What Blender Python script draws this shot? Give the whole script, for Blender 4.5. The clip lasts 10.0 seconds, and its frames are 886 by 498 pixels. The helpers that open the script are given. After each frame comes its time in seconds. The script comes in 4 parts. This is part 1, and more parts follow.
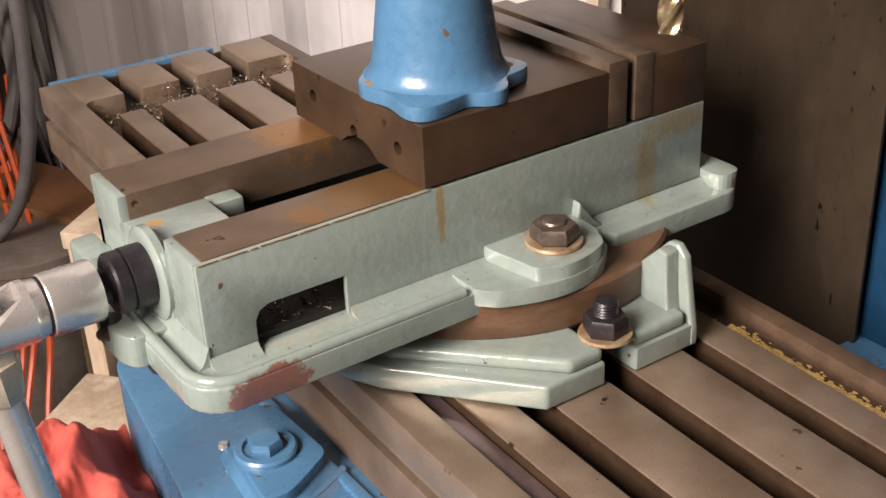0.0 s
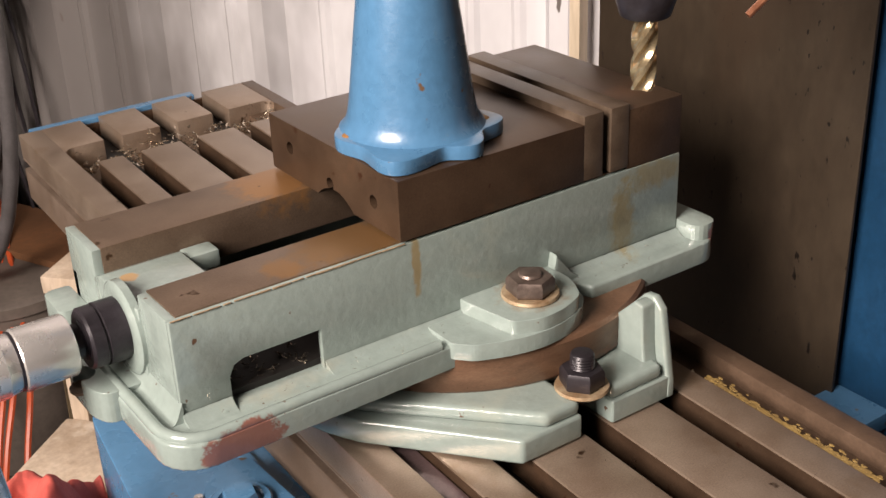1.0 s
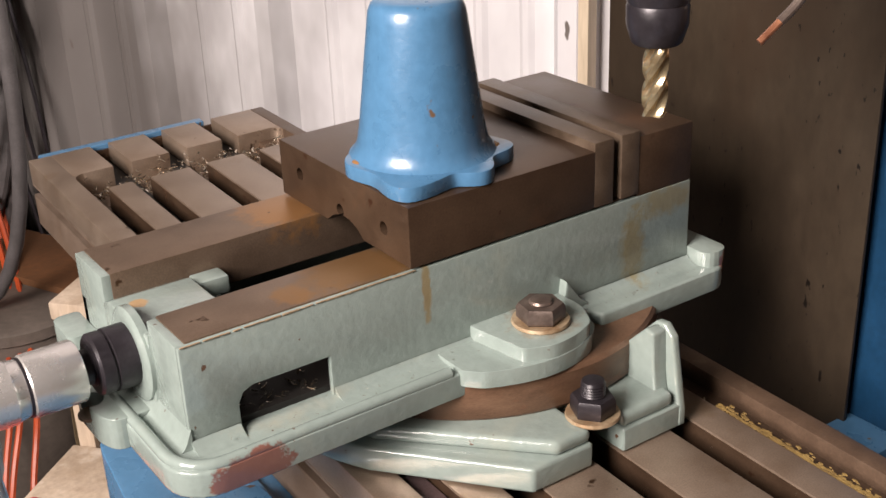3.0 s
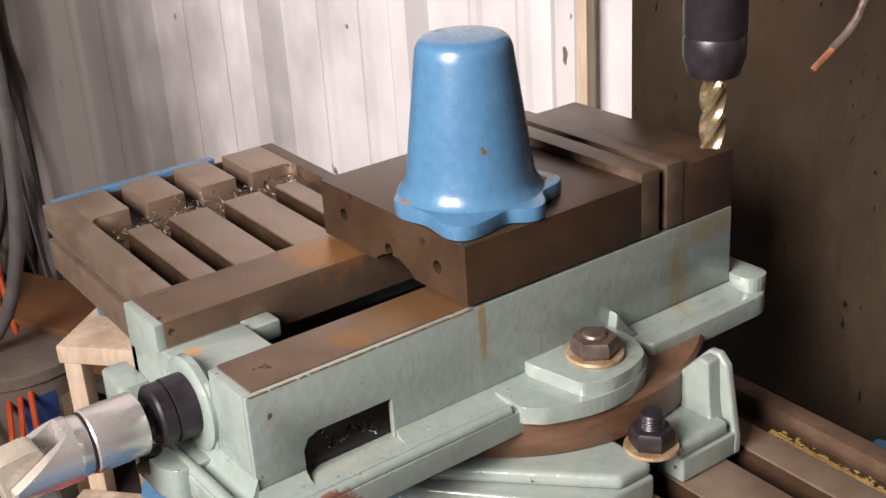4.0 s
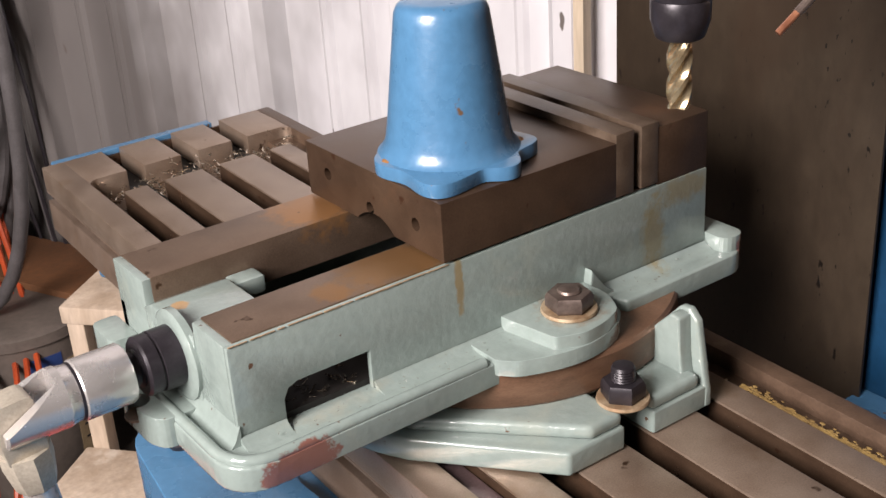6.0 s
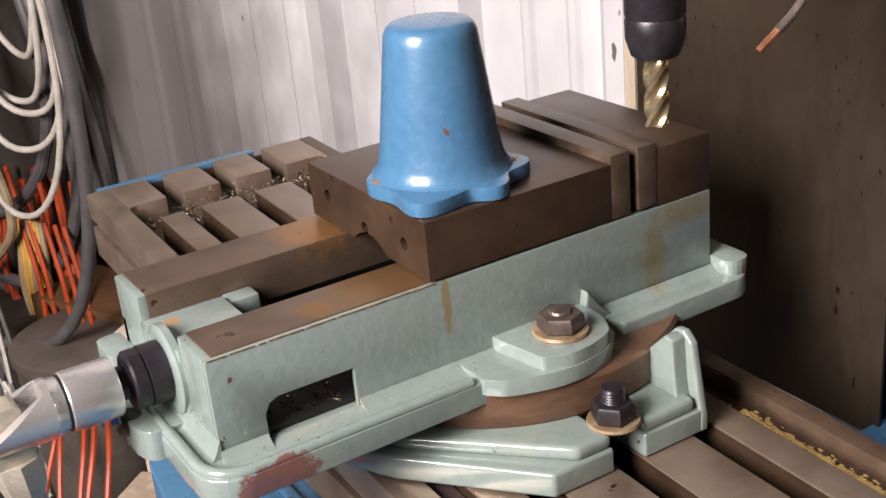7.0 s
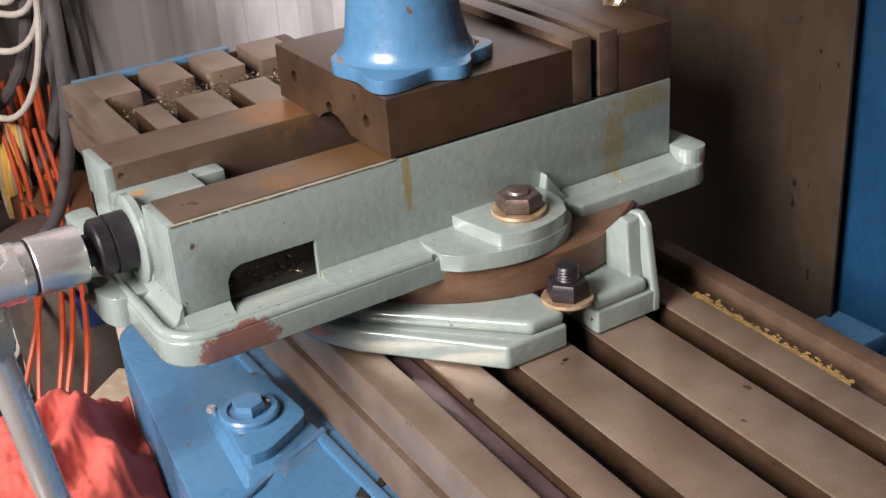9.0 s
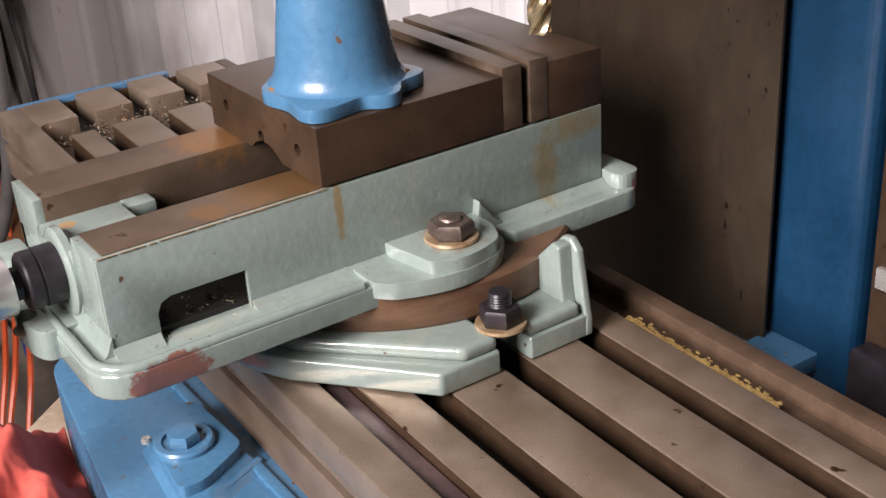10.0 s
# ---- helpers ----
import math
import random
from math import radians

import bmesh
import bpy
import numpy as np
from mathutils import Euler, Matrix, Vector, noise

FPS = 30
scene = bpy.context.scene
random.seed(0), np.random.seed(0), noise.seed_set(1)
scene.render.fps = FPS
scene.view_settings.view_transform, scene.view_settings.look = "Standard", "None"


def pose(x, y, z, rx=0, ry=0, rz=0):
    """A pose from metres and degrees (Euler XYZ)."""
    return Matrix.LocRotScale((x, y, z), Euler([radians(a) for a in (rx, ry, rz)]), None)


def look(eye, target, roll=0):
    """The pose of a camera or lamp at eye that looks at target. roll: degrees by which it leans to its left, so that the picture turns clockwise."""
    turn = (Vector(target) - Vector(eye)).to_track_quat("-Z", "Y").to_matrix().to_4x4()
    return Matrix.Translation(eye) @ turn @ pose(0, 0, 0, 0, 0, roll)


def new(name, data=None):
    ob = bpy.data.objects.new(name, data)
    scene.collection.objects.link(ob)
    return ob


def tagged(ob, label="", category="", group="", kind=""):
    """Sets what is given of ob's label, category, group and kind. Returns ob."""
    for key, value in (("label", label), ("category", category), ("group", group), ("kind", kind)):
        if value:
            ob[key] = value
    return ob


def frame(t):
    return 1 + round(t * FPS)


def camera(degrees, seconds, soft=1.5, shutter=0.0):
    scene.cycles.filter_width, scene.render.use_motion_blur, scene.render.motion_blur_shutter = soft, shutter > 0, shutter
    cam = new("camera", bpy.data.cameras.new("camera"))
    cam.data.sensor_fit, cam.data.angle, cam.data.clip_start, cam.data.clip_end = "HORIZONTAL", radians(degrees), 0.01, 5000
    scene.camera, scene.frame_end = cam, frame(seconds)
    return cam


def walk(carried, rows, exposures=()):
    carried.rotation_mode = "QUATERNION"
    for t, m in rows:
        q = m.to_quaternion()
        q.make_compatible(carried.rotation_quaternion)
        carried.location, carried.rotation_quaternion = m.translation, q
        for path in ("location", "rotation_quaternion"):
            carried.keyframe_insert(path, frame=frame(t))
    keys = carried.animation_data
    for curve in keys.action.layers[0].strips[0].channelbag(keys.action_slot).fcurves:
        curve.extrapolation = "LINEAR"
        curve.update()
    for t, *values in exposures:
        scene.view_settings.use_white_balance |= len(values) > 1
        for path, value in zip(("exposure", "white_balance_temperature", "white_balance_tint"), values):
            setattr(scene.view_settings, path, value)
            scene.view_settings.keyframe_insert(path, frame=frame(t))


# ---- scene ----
cam = camera(40.0, 10.0)
PATH = [
    (0, (-0.199, -0.53, 0.415), (0.781, 0.944, -0.515), -2.6),
    (0.5, (-0.197, -0.527, 0.416), (0.8, 0.945, -0.501), -2.0),
    (1, (-0.191, -0.53, 0.423), (0.825, 0.953, -0.454), -2.3),
    (1.5, (-0.186, -0.531, 0.421), (0.831, 0.96, -0.441), -2.6),
    (2, (-0.185, -0.534, 0.421), (0.831, 0.968, -0.421), -2.9),
    (2.2, (-0.185, -0.535, 0.421), (0.828, 0.971, -0.421), -2.9),
    (3.3, (-0.194, -0.524, 0.422), (0.827, 0.979, -0.413), -2.2),
    (3.5, (-0.196, -0.522, 0.422), (0.828, 0.982, -0.407), -2.5),
    (4, (-0.225, -0.495, 0.431), (0.839, 0.995, -0.374), -3.7),
    (4.2, (-0.242, -0.473, 0.431), (0.836, 1.003, -0.382), -4.1),
    (4.5, (-0.272, -0.441, 0.427), (0.847, 1.004, -0.385), -4.9),
    (4.8, (-0.287, -0.43, 0.419), (0.878, 0.957, -0.428), -3.6),
    (5, (-0.286, -0.435, 0.421), (0.886, 0.919, -0.468), -3.0),
    (5.2, (-0.285, -0.443, 0.429), (0.881, 0.918, -0.46), -1.5),
    (5.5, (-0.272, -0.479, 0.436), (0.838, 0.946, -0.423), -1.8),
    (5.7, (-0.254, -0.5, 0.437), (0.823, 0.953, -0.418), -2.5),
    (6.8, (-0.174, -0.565, 0.418), (0.776, 1.002, -0.384), -6.0),
    (7, (-0.177, -0.568, 0.421), (0.749, 1.021, -0.363), -5.4),
    (7.5, (-0.179, -0.578, 0.406), (0.671, 1.026, -0.434), -4.7),
    (8, (-0.183, -0.591, 0.406), (0.708, 0.984, -0.446), -4.9),
    (8.5, (-0.185, -0.595, 0.403), (0.715, 0.96, -0.476), -4.9),
    (9, (-0.18, -0.599, 0.401), (0.731, 0.939, -0.497), -4.2),
    (9.5, (-0.178, -0.598, 0.396), (0.748, 0.918, -0.522), -3.8),
    (10, (-0.168, -0.606, 0.407), (0.813, 0.899, -0.47), -3.8),
]
walk(cam, [(t, look(eye, target, roll)) for t, eye, target, roll in PATH],
     [(0, 0, 7000, 10), (2, 0, 6850, 10), (4, 0, 6600, 10), (5.5, 0, 6400, 10), (10, 0, 6350, 10)])

# ---- world and light: daylight from the open side of the shed ----
N = Vector((0.908, 0.418, 0.0)).normalized()      # towards the sheet-metal wall
S = Vector((N.y, -N.x, 0.0))                      # along that wall
ROOM = Matrix(((N.x, S.x, 0, 0), (N.y, S.y, 0, 0), (0, 0, 1, 0), (0, 0, 0, 1)))   # room axes: n, s, z
FLOOR, CEIL = -0.95, 2.15

world = bpy.data.worlds.new("world")
scene.world = world
world.use_nodes = True
wn = world.node_tree.nodes
sky = wn.new("ShaderNodeTexSky")
sky.sky_type, sky.sun_disc, sky.sun_elevation, sky.sun_rotation = "NISHITA", False, radians(35), radians(200)
world.node_tree.links.new(sky.outputs[0], wn["Background"].inputs[0])
wn["Background"].inputs[1].default_value = 0.02


def area_lamp(name, m, sx, sy, power, colour):
    data = bpy.data.lights.new(name, "AREA")
    data.shape, data.size, data.size_y, data.energy, data.color = "RECTANGLE", sx, sy, power, colour
    ob = new(name, data)
    ob.matrix_world = m
    return ob


# open doorway behind the camera
area_lamp("doorway_daylight", look(ROOM @ Vector((-1.90, -0.32, 1.36)), ROOM @ Vector((0.6, -0.1, 0.2))), 1.1, 1.25, 212, (1.0, 0.905, 0.865))

# ---- materials ----


def mat(name, base, dark=None, scale=40.0, rough=0.5, metal=0.0, bump=0.15, grain=300.0, spots=None, spot_scale=60.0, spot_at=0.62,
        stretch=(1, 1, 1), rough_var=0.15, mix_at=(0.35, 0.7), coat=0.0, patch=None, patch_scale=8.0, patch_at=0.6, bump_dist=0.001, spec=0.5, stains_shade=(), wob_scale=110.0, grain_mix=0.35):
    m = bpy.data.materials.new(name)
    m.use_nodes = True
    nt = m.node_tree
    nd, ln = nt.nodes, nt.links
    bs = nd["Principled BSDF"]
    tc = nd.new("ShaderNodeTexCoord")
    mp = nd.new("ShaderNodeMapping")
    mp.inputs["Scale"].default_value = stretch
    ln.new(tc.outputs["Object"], mp.inputs[0])

    def noise_tex(sc, detail=6.0, rgh=0.6):
        n = nd.new("ShaderNodeTexNoise")
        n.inputs["Scale"].default_value, n.inputs["Detail"].default_value, n.inputs["Roughness"].default_value = sc, detail, rgh
        ln.new(mp.outputs[0], n.inputs["Vector"])
        return n

    def ramp(src, lo, hi):
        r = nd.new("ShaderNodeMapRange")
        r.inputs["From Min"].default_value, r.inputs["From Max"].default_value = lo, hi
        ln.new(src, r.inputs["Value"])
        return r.outputs[0]

    def mixc(fac, a, b):
        x = nd.new("ShaderNodeMix")
        x.data_type = "RGBA"
        ln.new(fac, x.inputs["Factor"])
        for sock, v in ((x.inputs[6], a), (x.inputs[7], b)):
            if isinstance(v, tuple):
                sock.default_value = (*v, 1)
            else:
                ln.new(v, sock)
        return x.outputs[2]

    big = noise_tex(scale)
    fine = noise_tex(grain, 4.0)
    dark = dark or tuple(c * 0.7 for c in base)
    col = mixc(ramp(big.outputs[0], *mix_at), dark, base)
    g = nd.new("ShaderNodeMix")
    g.data_type, g.blend_type = "RGBA", "OVERLAY"
    g.inputs["Factor"].default_value = grain_mix
    ln.new(col, g.inputs[6])
    ln.new(fine.outputs[0], g.inputs[7])
    col = g.outputs[2]
    if patch:
        p = noise_tex(patch_scale, 5.0, 0.65)
        col = mixc(ramp(p.outputs[0], patch_at, patch_at + 0.12), col, patch)
    for centre, size, colour, gain in stains_shade:
        sub = nd.new("ShaderNodeVectorMath")
        sub.operation = "SUBTRACT"
        ln.new(tc.outputs["Object"], sub.inputs[0])
        sub.inputs[1].default_value = centre
        div = nd.new("ShaderNodeVectorMath")
        div.operation = "DIVIDE"
        ln.new(sub.outputs[0], div.inputs[0])
        div.inputs[1].default_value = size
        far = nd.new("ShaderNodeVectorMath")
        far.operation = "LENGTH"
        ln.new(div.outputs[0], far.inputs[0])
        wob = noise_tex(wob_scale, 5.0, 0.65)
        add = nd.new("ShaderNodeMath")
        add.operation = "MULTIPLY_ADD"
        ln.new(wob.outputs[0], add.inputs[0])
        add.inputs[1].default_value = 1.6
        ln.new(far.outputs["Value"], add.inputs[2])
        fac = nd.new("ShaderNodeMapRange")
        fac.inputs["From Min"].default_value, fac.inputs["From Max"].default_value = 1.9, 1.9 - 0.5 / gain
        fac.inputs["To Max"].default_value = min(1.0, 0.55 + 0.1 * gain)
        ln.new(add.outputs[0], fac.inputs["Value"])
        col = mixc(fac.outputs[0], col, colour)
    if spots:
        p = noise_tex(spot_scale, 3.0, 0.5)
        col = mixc(ramp(p.outputs[0], spot_at, spot_at + 0.03), col, spots)
    ln.new(col, bs.inputs["Base Color"])
    r = nd.new("ShaderNodeMapRange")
    r.inputs["To Min"].default_value, r.inputs["To Max"].default_value = max(0.04, rough - rough_var), min(1.0, rough + rough_var)
    ln.new(big.outputs[0], r.inputs["Value"])
    ln.new(r.outputs[0], bs.inputs["Roughness"])
    bs.inputs["Metallic"].default_value = metal
    bs.inputs["Specular IOR Level"].default_value = spec
    bs.inputs["Coat Weight"].default_value = coat
    if bump:
        b = nd.new("ShaderNodeBump")
        b.inputs["Strength"].default_value, b.inputs["Distance"].default_value = bump, bump_dist
        ln.new(fine.outputs[0], b.inputs["Height"])
        ln.new(b.outputs[0], bs.inputs["Normal"])
    return m


IRON = mat("machined_iron", (0.35, 0.27, 0.21), (0.25, 0.18, 0.132), 22, 0.36, 0.65, 0.12, 900, spots=(0.05, 0.025, 0.012), spot_scale=42, spot_at=0.70,
           patch=(0.23, 0.15, 0.09), patch_scale=9, patch_at=0.6)
TABLE_SIDE = mat("dark_table_side", (0.21, 0.155, 0.12), (0.14, 0.098, 0.072), 24, 0.42, 0.4, 0.12, 700, patch=(0.17, 0.115, 0.08), patch_scale=11, patch_at=0.55)
RAIL = mat("oily_rail_iron", (0.19, 0.133, 0.096), (0.13, 0.088, 0.062), 30, 0.33, 0.6, 0.1, 900, spots=(0.05, 0.025, 0.012), spot_scale=60, spot_at=0.70,
           stains_shade=(((0.125, 0.022, 0.121), (0.045, 0.03, 0.02), (0.22, 0.11, 0.03), 0.95), ((0.130, 0.132, 0.121), (0.030, 0.030, 0.02), (0.34, 0.16, 0.05), 1.1),
                   ((0.075, 0.018, 0.121), (0.012, 0.012, 0.02), (0.24, 0.12, 0.04), 1.2)))
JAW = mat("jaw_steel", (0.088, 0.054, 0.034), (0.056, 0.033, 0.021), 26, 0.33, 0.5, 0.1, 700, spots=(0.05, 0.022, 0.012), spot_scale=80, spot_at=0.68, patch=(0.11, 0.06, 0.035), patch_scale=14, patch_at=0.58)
PLATE_STEEL = mat("jaw_plate_steel", (0.115, 0.082, 0.058), (0.07, 0.047, 0.032), 60, 0.36, 0.3, 0.1, 700)
OCHRE = (0.20, 0.145, 0.045)
TEAL = mat("pale_green_machine_paint", (0.215, 0.258, 0.238), (0.198, 0.240, 0.222), 22, 0.19, 0.0, 0.20, 150, spots=(0.09, 0.05, 0.03), spot_scale=120, spot_at=0.715,
           patch=(0.232, 0.266, 0.236), patch_scale=16, patch_at=0.55, bump_dist=0.002, coat=0.5, grain_mix=0.16,
           stains_shade=(((0.153, 0.0, 0.105), (0.0035, 0.02, 0.022), (0.20, 0.125, 0.03), 1.2), ((0.345, 0.0, 0.112), (0.03, 0.02, 0.012), OCHRE, 0.8), ((0.315, 0.0, 0.085), (0.012, 0.02, 0.028), OCHRE, 0.9),
                   ((0.022, -0.026, 0.052), (0.022, 0.008, 0.012), (0.15, 0.042, 0.028), 3.0), ((0.262, -0.016, 0.06), (0.005, 0.007, 0.010), (0.20, 0.085, 0.045), 1.0),
                   ((0.222, -0.021, 0.0725), (0.022, 0.022, 0.003), (0.16, 0.10, 0.05), 1.0), ((0.012, 0.085, 0.109), (0.005, 0.006, 0.01), (0.36, 0.19, 0.06), 1.6),
                   ((0.385, -0.018, 0.06), (0.008, 0.008, 0.01), (0.22, 0.06, 0.04), 2.0), ((0.06, -0.004, 0.064), (0.04, 0.010, 0.005), (0.26, 0.24, 0.18), 0.6)))
RUST = mat("yellow_brown_rust", (0.36, 0.17, 0.035), (0.20, 0.09, 0.03), 50, 0.6, 0, 0.3, 400)
DISC = mat("rusty_swivel_steel", (0.20, 0.115, 0.072), (0.12, 0.065, 0.04), 30, 0.34, 0.35, 0.1, 500, patch=(0.22, 0.09, 0.05), patch_scale=18, patch_at=0.55, stretch=(1, 1, 3))
BLUE = mat("blue_enamel", (0.059, 0.150, 0.264), (0.052, 0.136, 0.242), 20, 0.28, 0.0, 0.15, 160, spots=(0.10, 0.06, 0.035), spot_scale=75, spot_at=0.695, coat=0.25, bump_dist=0.0016, grain_mix=0.16)
BLUE_DEEP = mat("dark_blue_enamel", (0.0048, 0.034, 0.082), (0.004, 0.026, 0.062), 12, 0.4, 0.0, 0.15, 200)
BLACK = mat("black_oxide_steel", (0.035, 0.030, 0.036), (0.02, 0.017, 0.02), 60, 0.36, 0.4, 0.1, 500)
NUTM = mat("worn_nut_steel", (0.17, 0.13, 0.11), (0.09, 0.065, 0.055), 90, 0.38, 0.6, 0.1, 600)
WASHER = mat("greasy_washer", (0.42, 0.33, 0.22), (0.25, 0.16, 0.09), 90, 0.45, 0.4, 0.2, 500)
CHROME = mat("polished_steel", (0.62, 0.59, 0.57), (0.56, 0.53, 0.51), 40, 0.27, 0.68, 0.03, 500, rough_var=0.06, grain_mix=0.12)
BRASSY = mat("oily_steel_block", (0.50, 0.45, 0.37), (0.36, 0.32, 0.26), 40, 0.4, 0.35, 0.05, 500)
GOLD = mat("coated_cutter_steel", (0.62, 0.50, 0.32), (0.45, 0.34, 0.2), 80, 0.22, 0.85, 0.05, 600)
# the two big dark ovals paint grime and shade over the wall's left end
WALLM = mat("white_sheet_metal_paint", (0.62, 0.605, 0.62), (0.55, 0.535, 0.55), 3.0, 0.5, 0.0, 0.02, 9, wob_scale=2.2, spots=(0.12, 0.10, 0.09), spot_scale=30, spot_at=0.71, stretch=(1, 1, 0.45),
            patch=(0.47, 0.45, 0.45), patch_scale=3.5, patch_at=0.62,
            stains_shade=(((0.42, 2.02, -0.3), (0.66, 0.88, 2.2), (0.075, 0.06, 0.052), 0.9), ((0.53, 1.78, -0.2), (0.50, 0.62, 2.0), (0.095, 0.08, 0.07), 0.7)))
SHEET = mat("stained_steel_sheet", (0.037, 0.0265, 0.0175), (0.020, 0.0135, 0.009), 7, 0.42, 0.1, 0.06, 120, spots=(0.006, 0.004, 0.003), spec=0.3, spot_scale=170, spot_at=0.69, stretch=(1, 1, 0.5),
            patch=(0.030, 0.019, 0.012), patch_scale=4, patch_at=0.55)
WOOD = mat("weathered_pine", (0.52, 0.42, 0.33), (0.32, 0.24, 0.17), 14, 0.7, 0, 0.3, 120, stretch=(1, 1, 0.2), patch=(0.62, 0.55, 0.47), patch_scale=7)
TIMBER = mat("pale_timber", (0.60, 0.50, 0.38), (0.45, 0.36, 0.26), 12, 0.7, 0, 0.2, 120, stretch=(1, 1, 0.1))
RAG = mat("red_cotton", (0.50, 0.090, 0.068), (0.36, 0.052, 0.042), 25, 0.9, 0, 0.6, 900)
FLOORM = mat("dirty_concrete", (0.07, 0.055, 0.046), (0.035, 0.027, 0.022), 3, 0.85, 0, 0.4, 60)
DARKW = mat("dark_wall_and_board", (0.05, 0.038, 0.03), (0.025, 0.019, 0.015), 2, 0.8, 0, 0.3, 40)
WIRE = mat("white_cable", (0.58, 0.54, 0.48), (0.42, 0.38, 0.33), 30, 0.5, 0, 0.1, 300)
HOSE = mat("grey_hose", (0.105, 0.095, 0.097), (0.07, 0.064, 0.064), 20, 0.45, 0, 0.1, 300)
ORANGE = mat("orange_cord", (0.46, 0.07, 0.018), (0.30, 0.045, 0.014), 20, 0.45, 0, 0.1, 300)
YELLOW = mat("yellow_cord", (0.55, 0.32, 0.05), (0.38, 0.2, 0.04), 20, 0.5, 0, 0.1, 300)
TANC = mat("tan_cord", (0.35, 0.26, 0.15), (0.2, 0.14, 0.08), 20, 0.6, 0, 0.1, 300)
COPPER = mat("copper_tube", (0.55, 0.25, 0.14), (0.35, 0.14, 0.08), 60, 0.35, 0.8, 0.05, 400)
PAIL = mat("off_white_plastic", (0.13, 0.105, 0.09), (0.08, 0.065, 0.055), 8, 0.5, 0, 0.05, 80)
LABELB = mat("blue_label", (0.02, 0.045, 0.16), (0.012, 0.03, 0.11), 8, 0.5, 0, 0.05, 80)
CARTON = mat("orange_brown_board", (0.12, 0.046, 0.014), (0.08, 0.032, 0.010), 8, 0.75, 0, 0.1, 80)
GREASE = mat("yellow_grease", (0.25, 0.165, 0.055), (0.15, 0.095, 0.035), 70, 0.45, 0, 0.5, 300)
SWARF = mat("bright_swarf", (0.75, 0.68, 0.58), (0.45, 0.35, 0.25), 200, 0.25, 0.9, 0.0, 500)
SLOTBAR = mat("blued_steel_bar", (0.17, 0.115, 0.115), (0.10, 0.066, 0.066), 30, 0.32, 0.5, 0.1, 500)
RUSTY = mat("rusty_iron", (0.10, 0.062, 0.040), (0.065, 0.040, 0.026), 40, 0.45, 0.1, 0.2, 500, patch=(0.13, 0.09, 0.06), patch_scale=30)
# black for hollows with their shade painted in, and for the paint scar
HOLE = mat("black_shade_and_scar", (0.012, 0.010, 0.009), (0.008, 0.007, 0.006), 50, 0.6, 0, 0, 300)

# ---- mesh helpers ----


def smooth(me, angle=35):
    me.polygons.foreach_set("use_smooth", [True] * len(me.polygons))
    me.set_sharp_from_angle(angle=radians(angle))


def part(name, bm, material, parent=None, label="", sm=True):
    bmesh.ops.recalc_face_normals(bm, faces=bm.faces)
    me = bpy.data.meshes.new(name)
    bm.to_mesh(me)
    bm.free()
    if sm:
        smooth(me)
    mats = material if isinstance(material, (list, tuple)) else [material]
    for x in mats:
        me.materials.append(x)
    ob = new(name, me)
    ob.parent = parent
    if label:
        ob["label"] = label
    return ob


def thing(name, at, label, category, group="", kind=""):
    ob = new(name)
    ob.empty_display_size = 0.02
    ob.location = at
    tagged(ob, label, category, group, kind)
    bpy.context.view_layer.update()
    return ob


def under(ob, parent):
    """Hang ob, built in world places, under parent."""
    ob.parent = parent
    ob.matrix_parent_inverse = Matrix.Translation(-parent.location)
    return ob


def wpart(name, bm, material, parent, label="", sm=True):
    return under(part(name, bm, material, None, label, sm), parent)


def bevelled(bm, width, seg=2):
    if width:
        bmesh.ops.bevel(bm, geom=bm.edges[:], offset=width, segments=seg, affect="EDGES", profile=0.6, clamp_overlap=True)
    return bm


def box(x0, x1, y0, y1, z0, z1, bev=0.0015, seg=2):
    bm = bmesh.new()
    bmesh.ops.create_cube(bm, size=1, matrix=Matrix.Translation(((x0 + x1) / 2, (y0 + y1) / 2, (z0 + z1) / 2)) @ Matrix.Diagonal((x1 - x0, y1 - y0, z1 - z0, 1)))
    return bevelled(bm, bev, seg)


def prism(pts, lo, hi, bev=0.0015, axis="z", seg=2):
    """Extrude an outline: axis z takes (x, y), axis y takes (x, z), axis x takes (y, z)."""
    def place(a, b, h):
        return {"z": (a, b, h), "y": (a, h, b), "x": (h, a, b)}[axis]
    bm = bmesh.new()
    low = [bm.verts.new(place(a, b, lo)) for a, b in pts]
    top = [bm.verts.new(place(a, b, hi)) for a, b in pts]
    bm.faces.new(low)
    bm.faces.new(top)
    for i in range(len(pts)):
        j = (i + 1) % len(pts)
        bm.faces.new((low[i], low[j], top[j], top[i]))
    bmesh.ops.recalc_face_normals(bm, faces=bm.faces)
    return bevelled(bm, bev, seg)


def rounded(corners, n=5):
    """Round an outline: corners are (x, y, radius)."""
    out = []
    k = len(corners)
    for i, (x, y, r) in enumerate(corners):
        p, a, b = Vector((x, y)), Vector(corners[i - 1][:2]), Vector(corners[(i + 1) % k][:2])
        if r <= 0:
            out.append((x, y))
            continue
        u, v = (a - p).normalized(), (b - p).normalized()
        r = min(r, (a - p).length * 0.49, (b - p).length * 0.49)
        for j in range(n + 1):
            t = j / n
            q = p + u * r * (1 - t) ** 2 + v * r * t ** 2
            out.append((q.x, q.y))
    return out


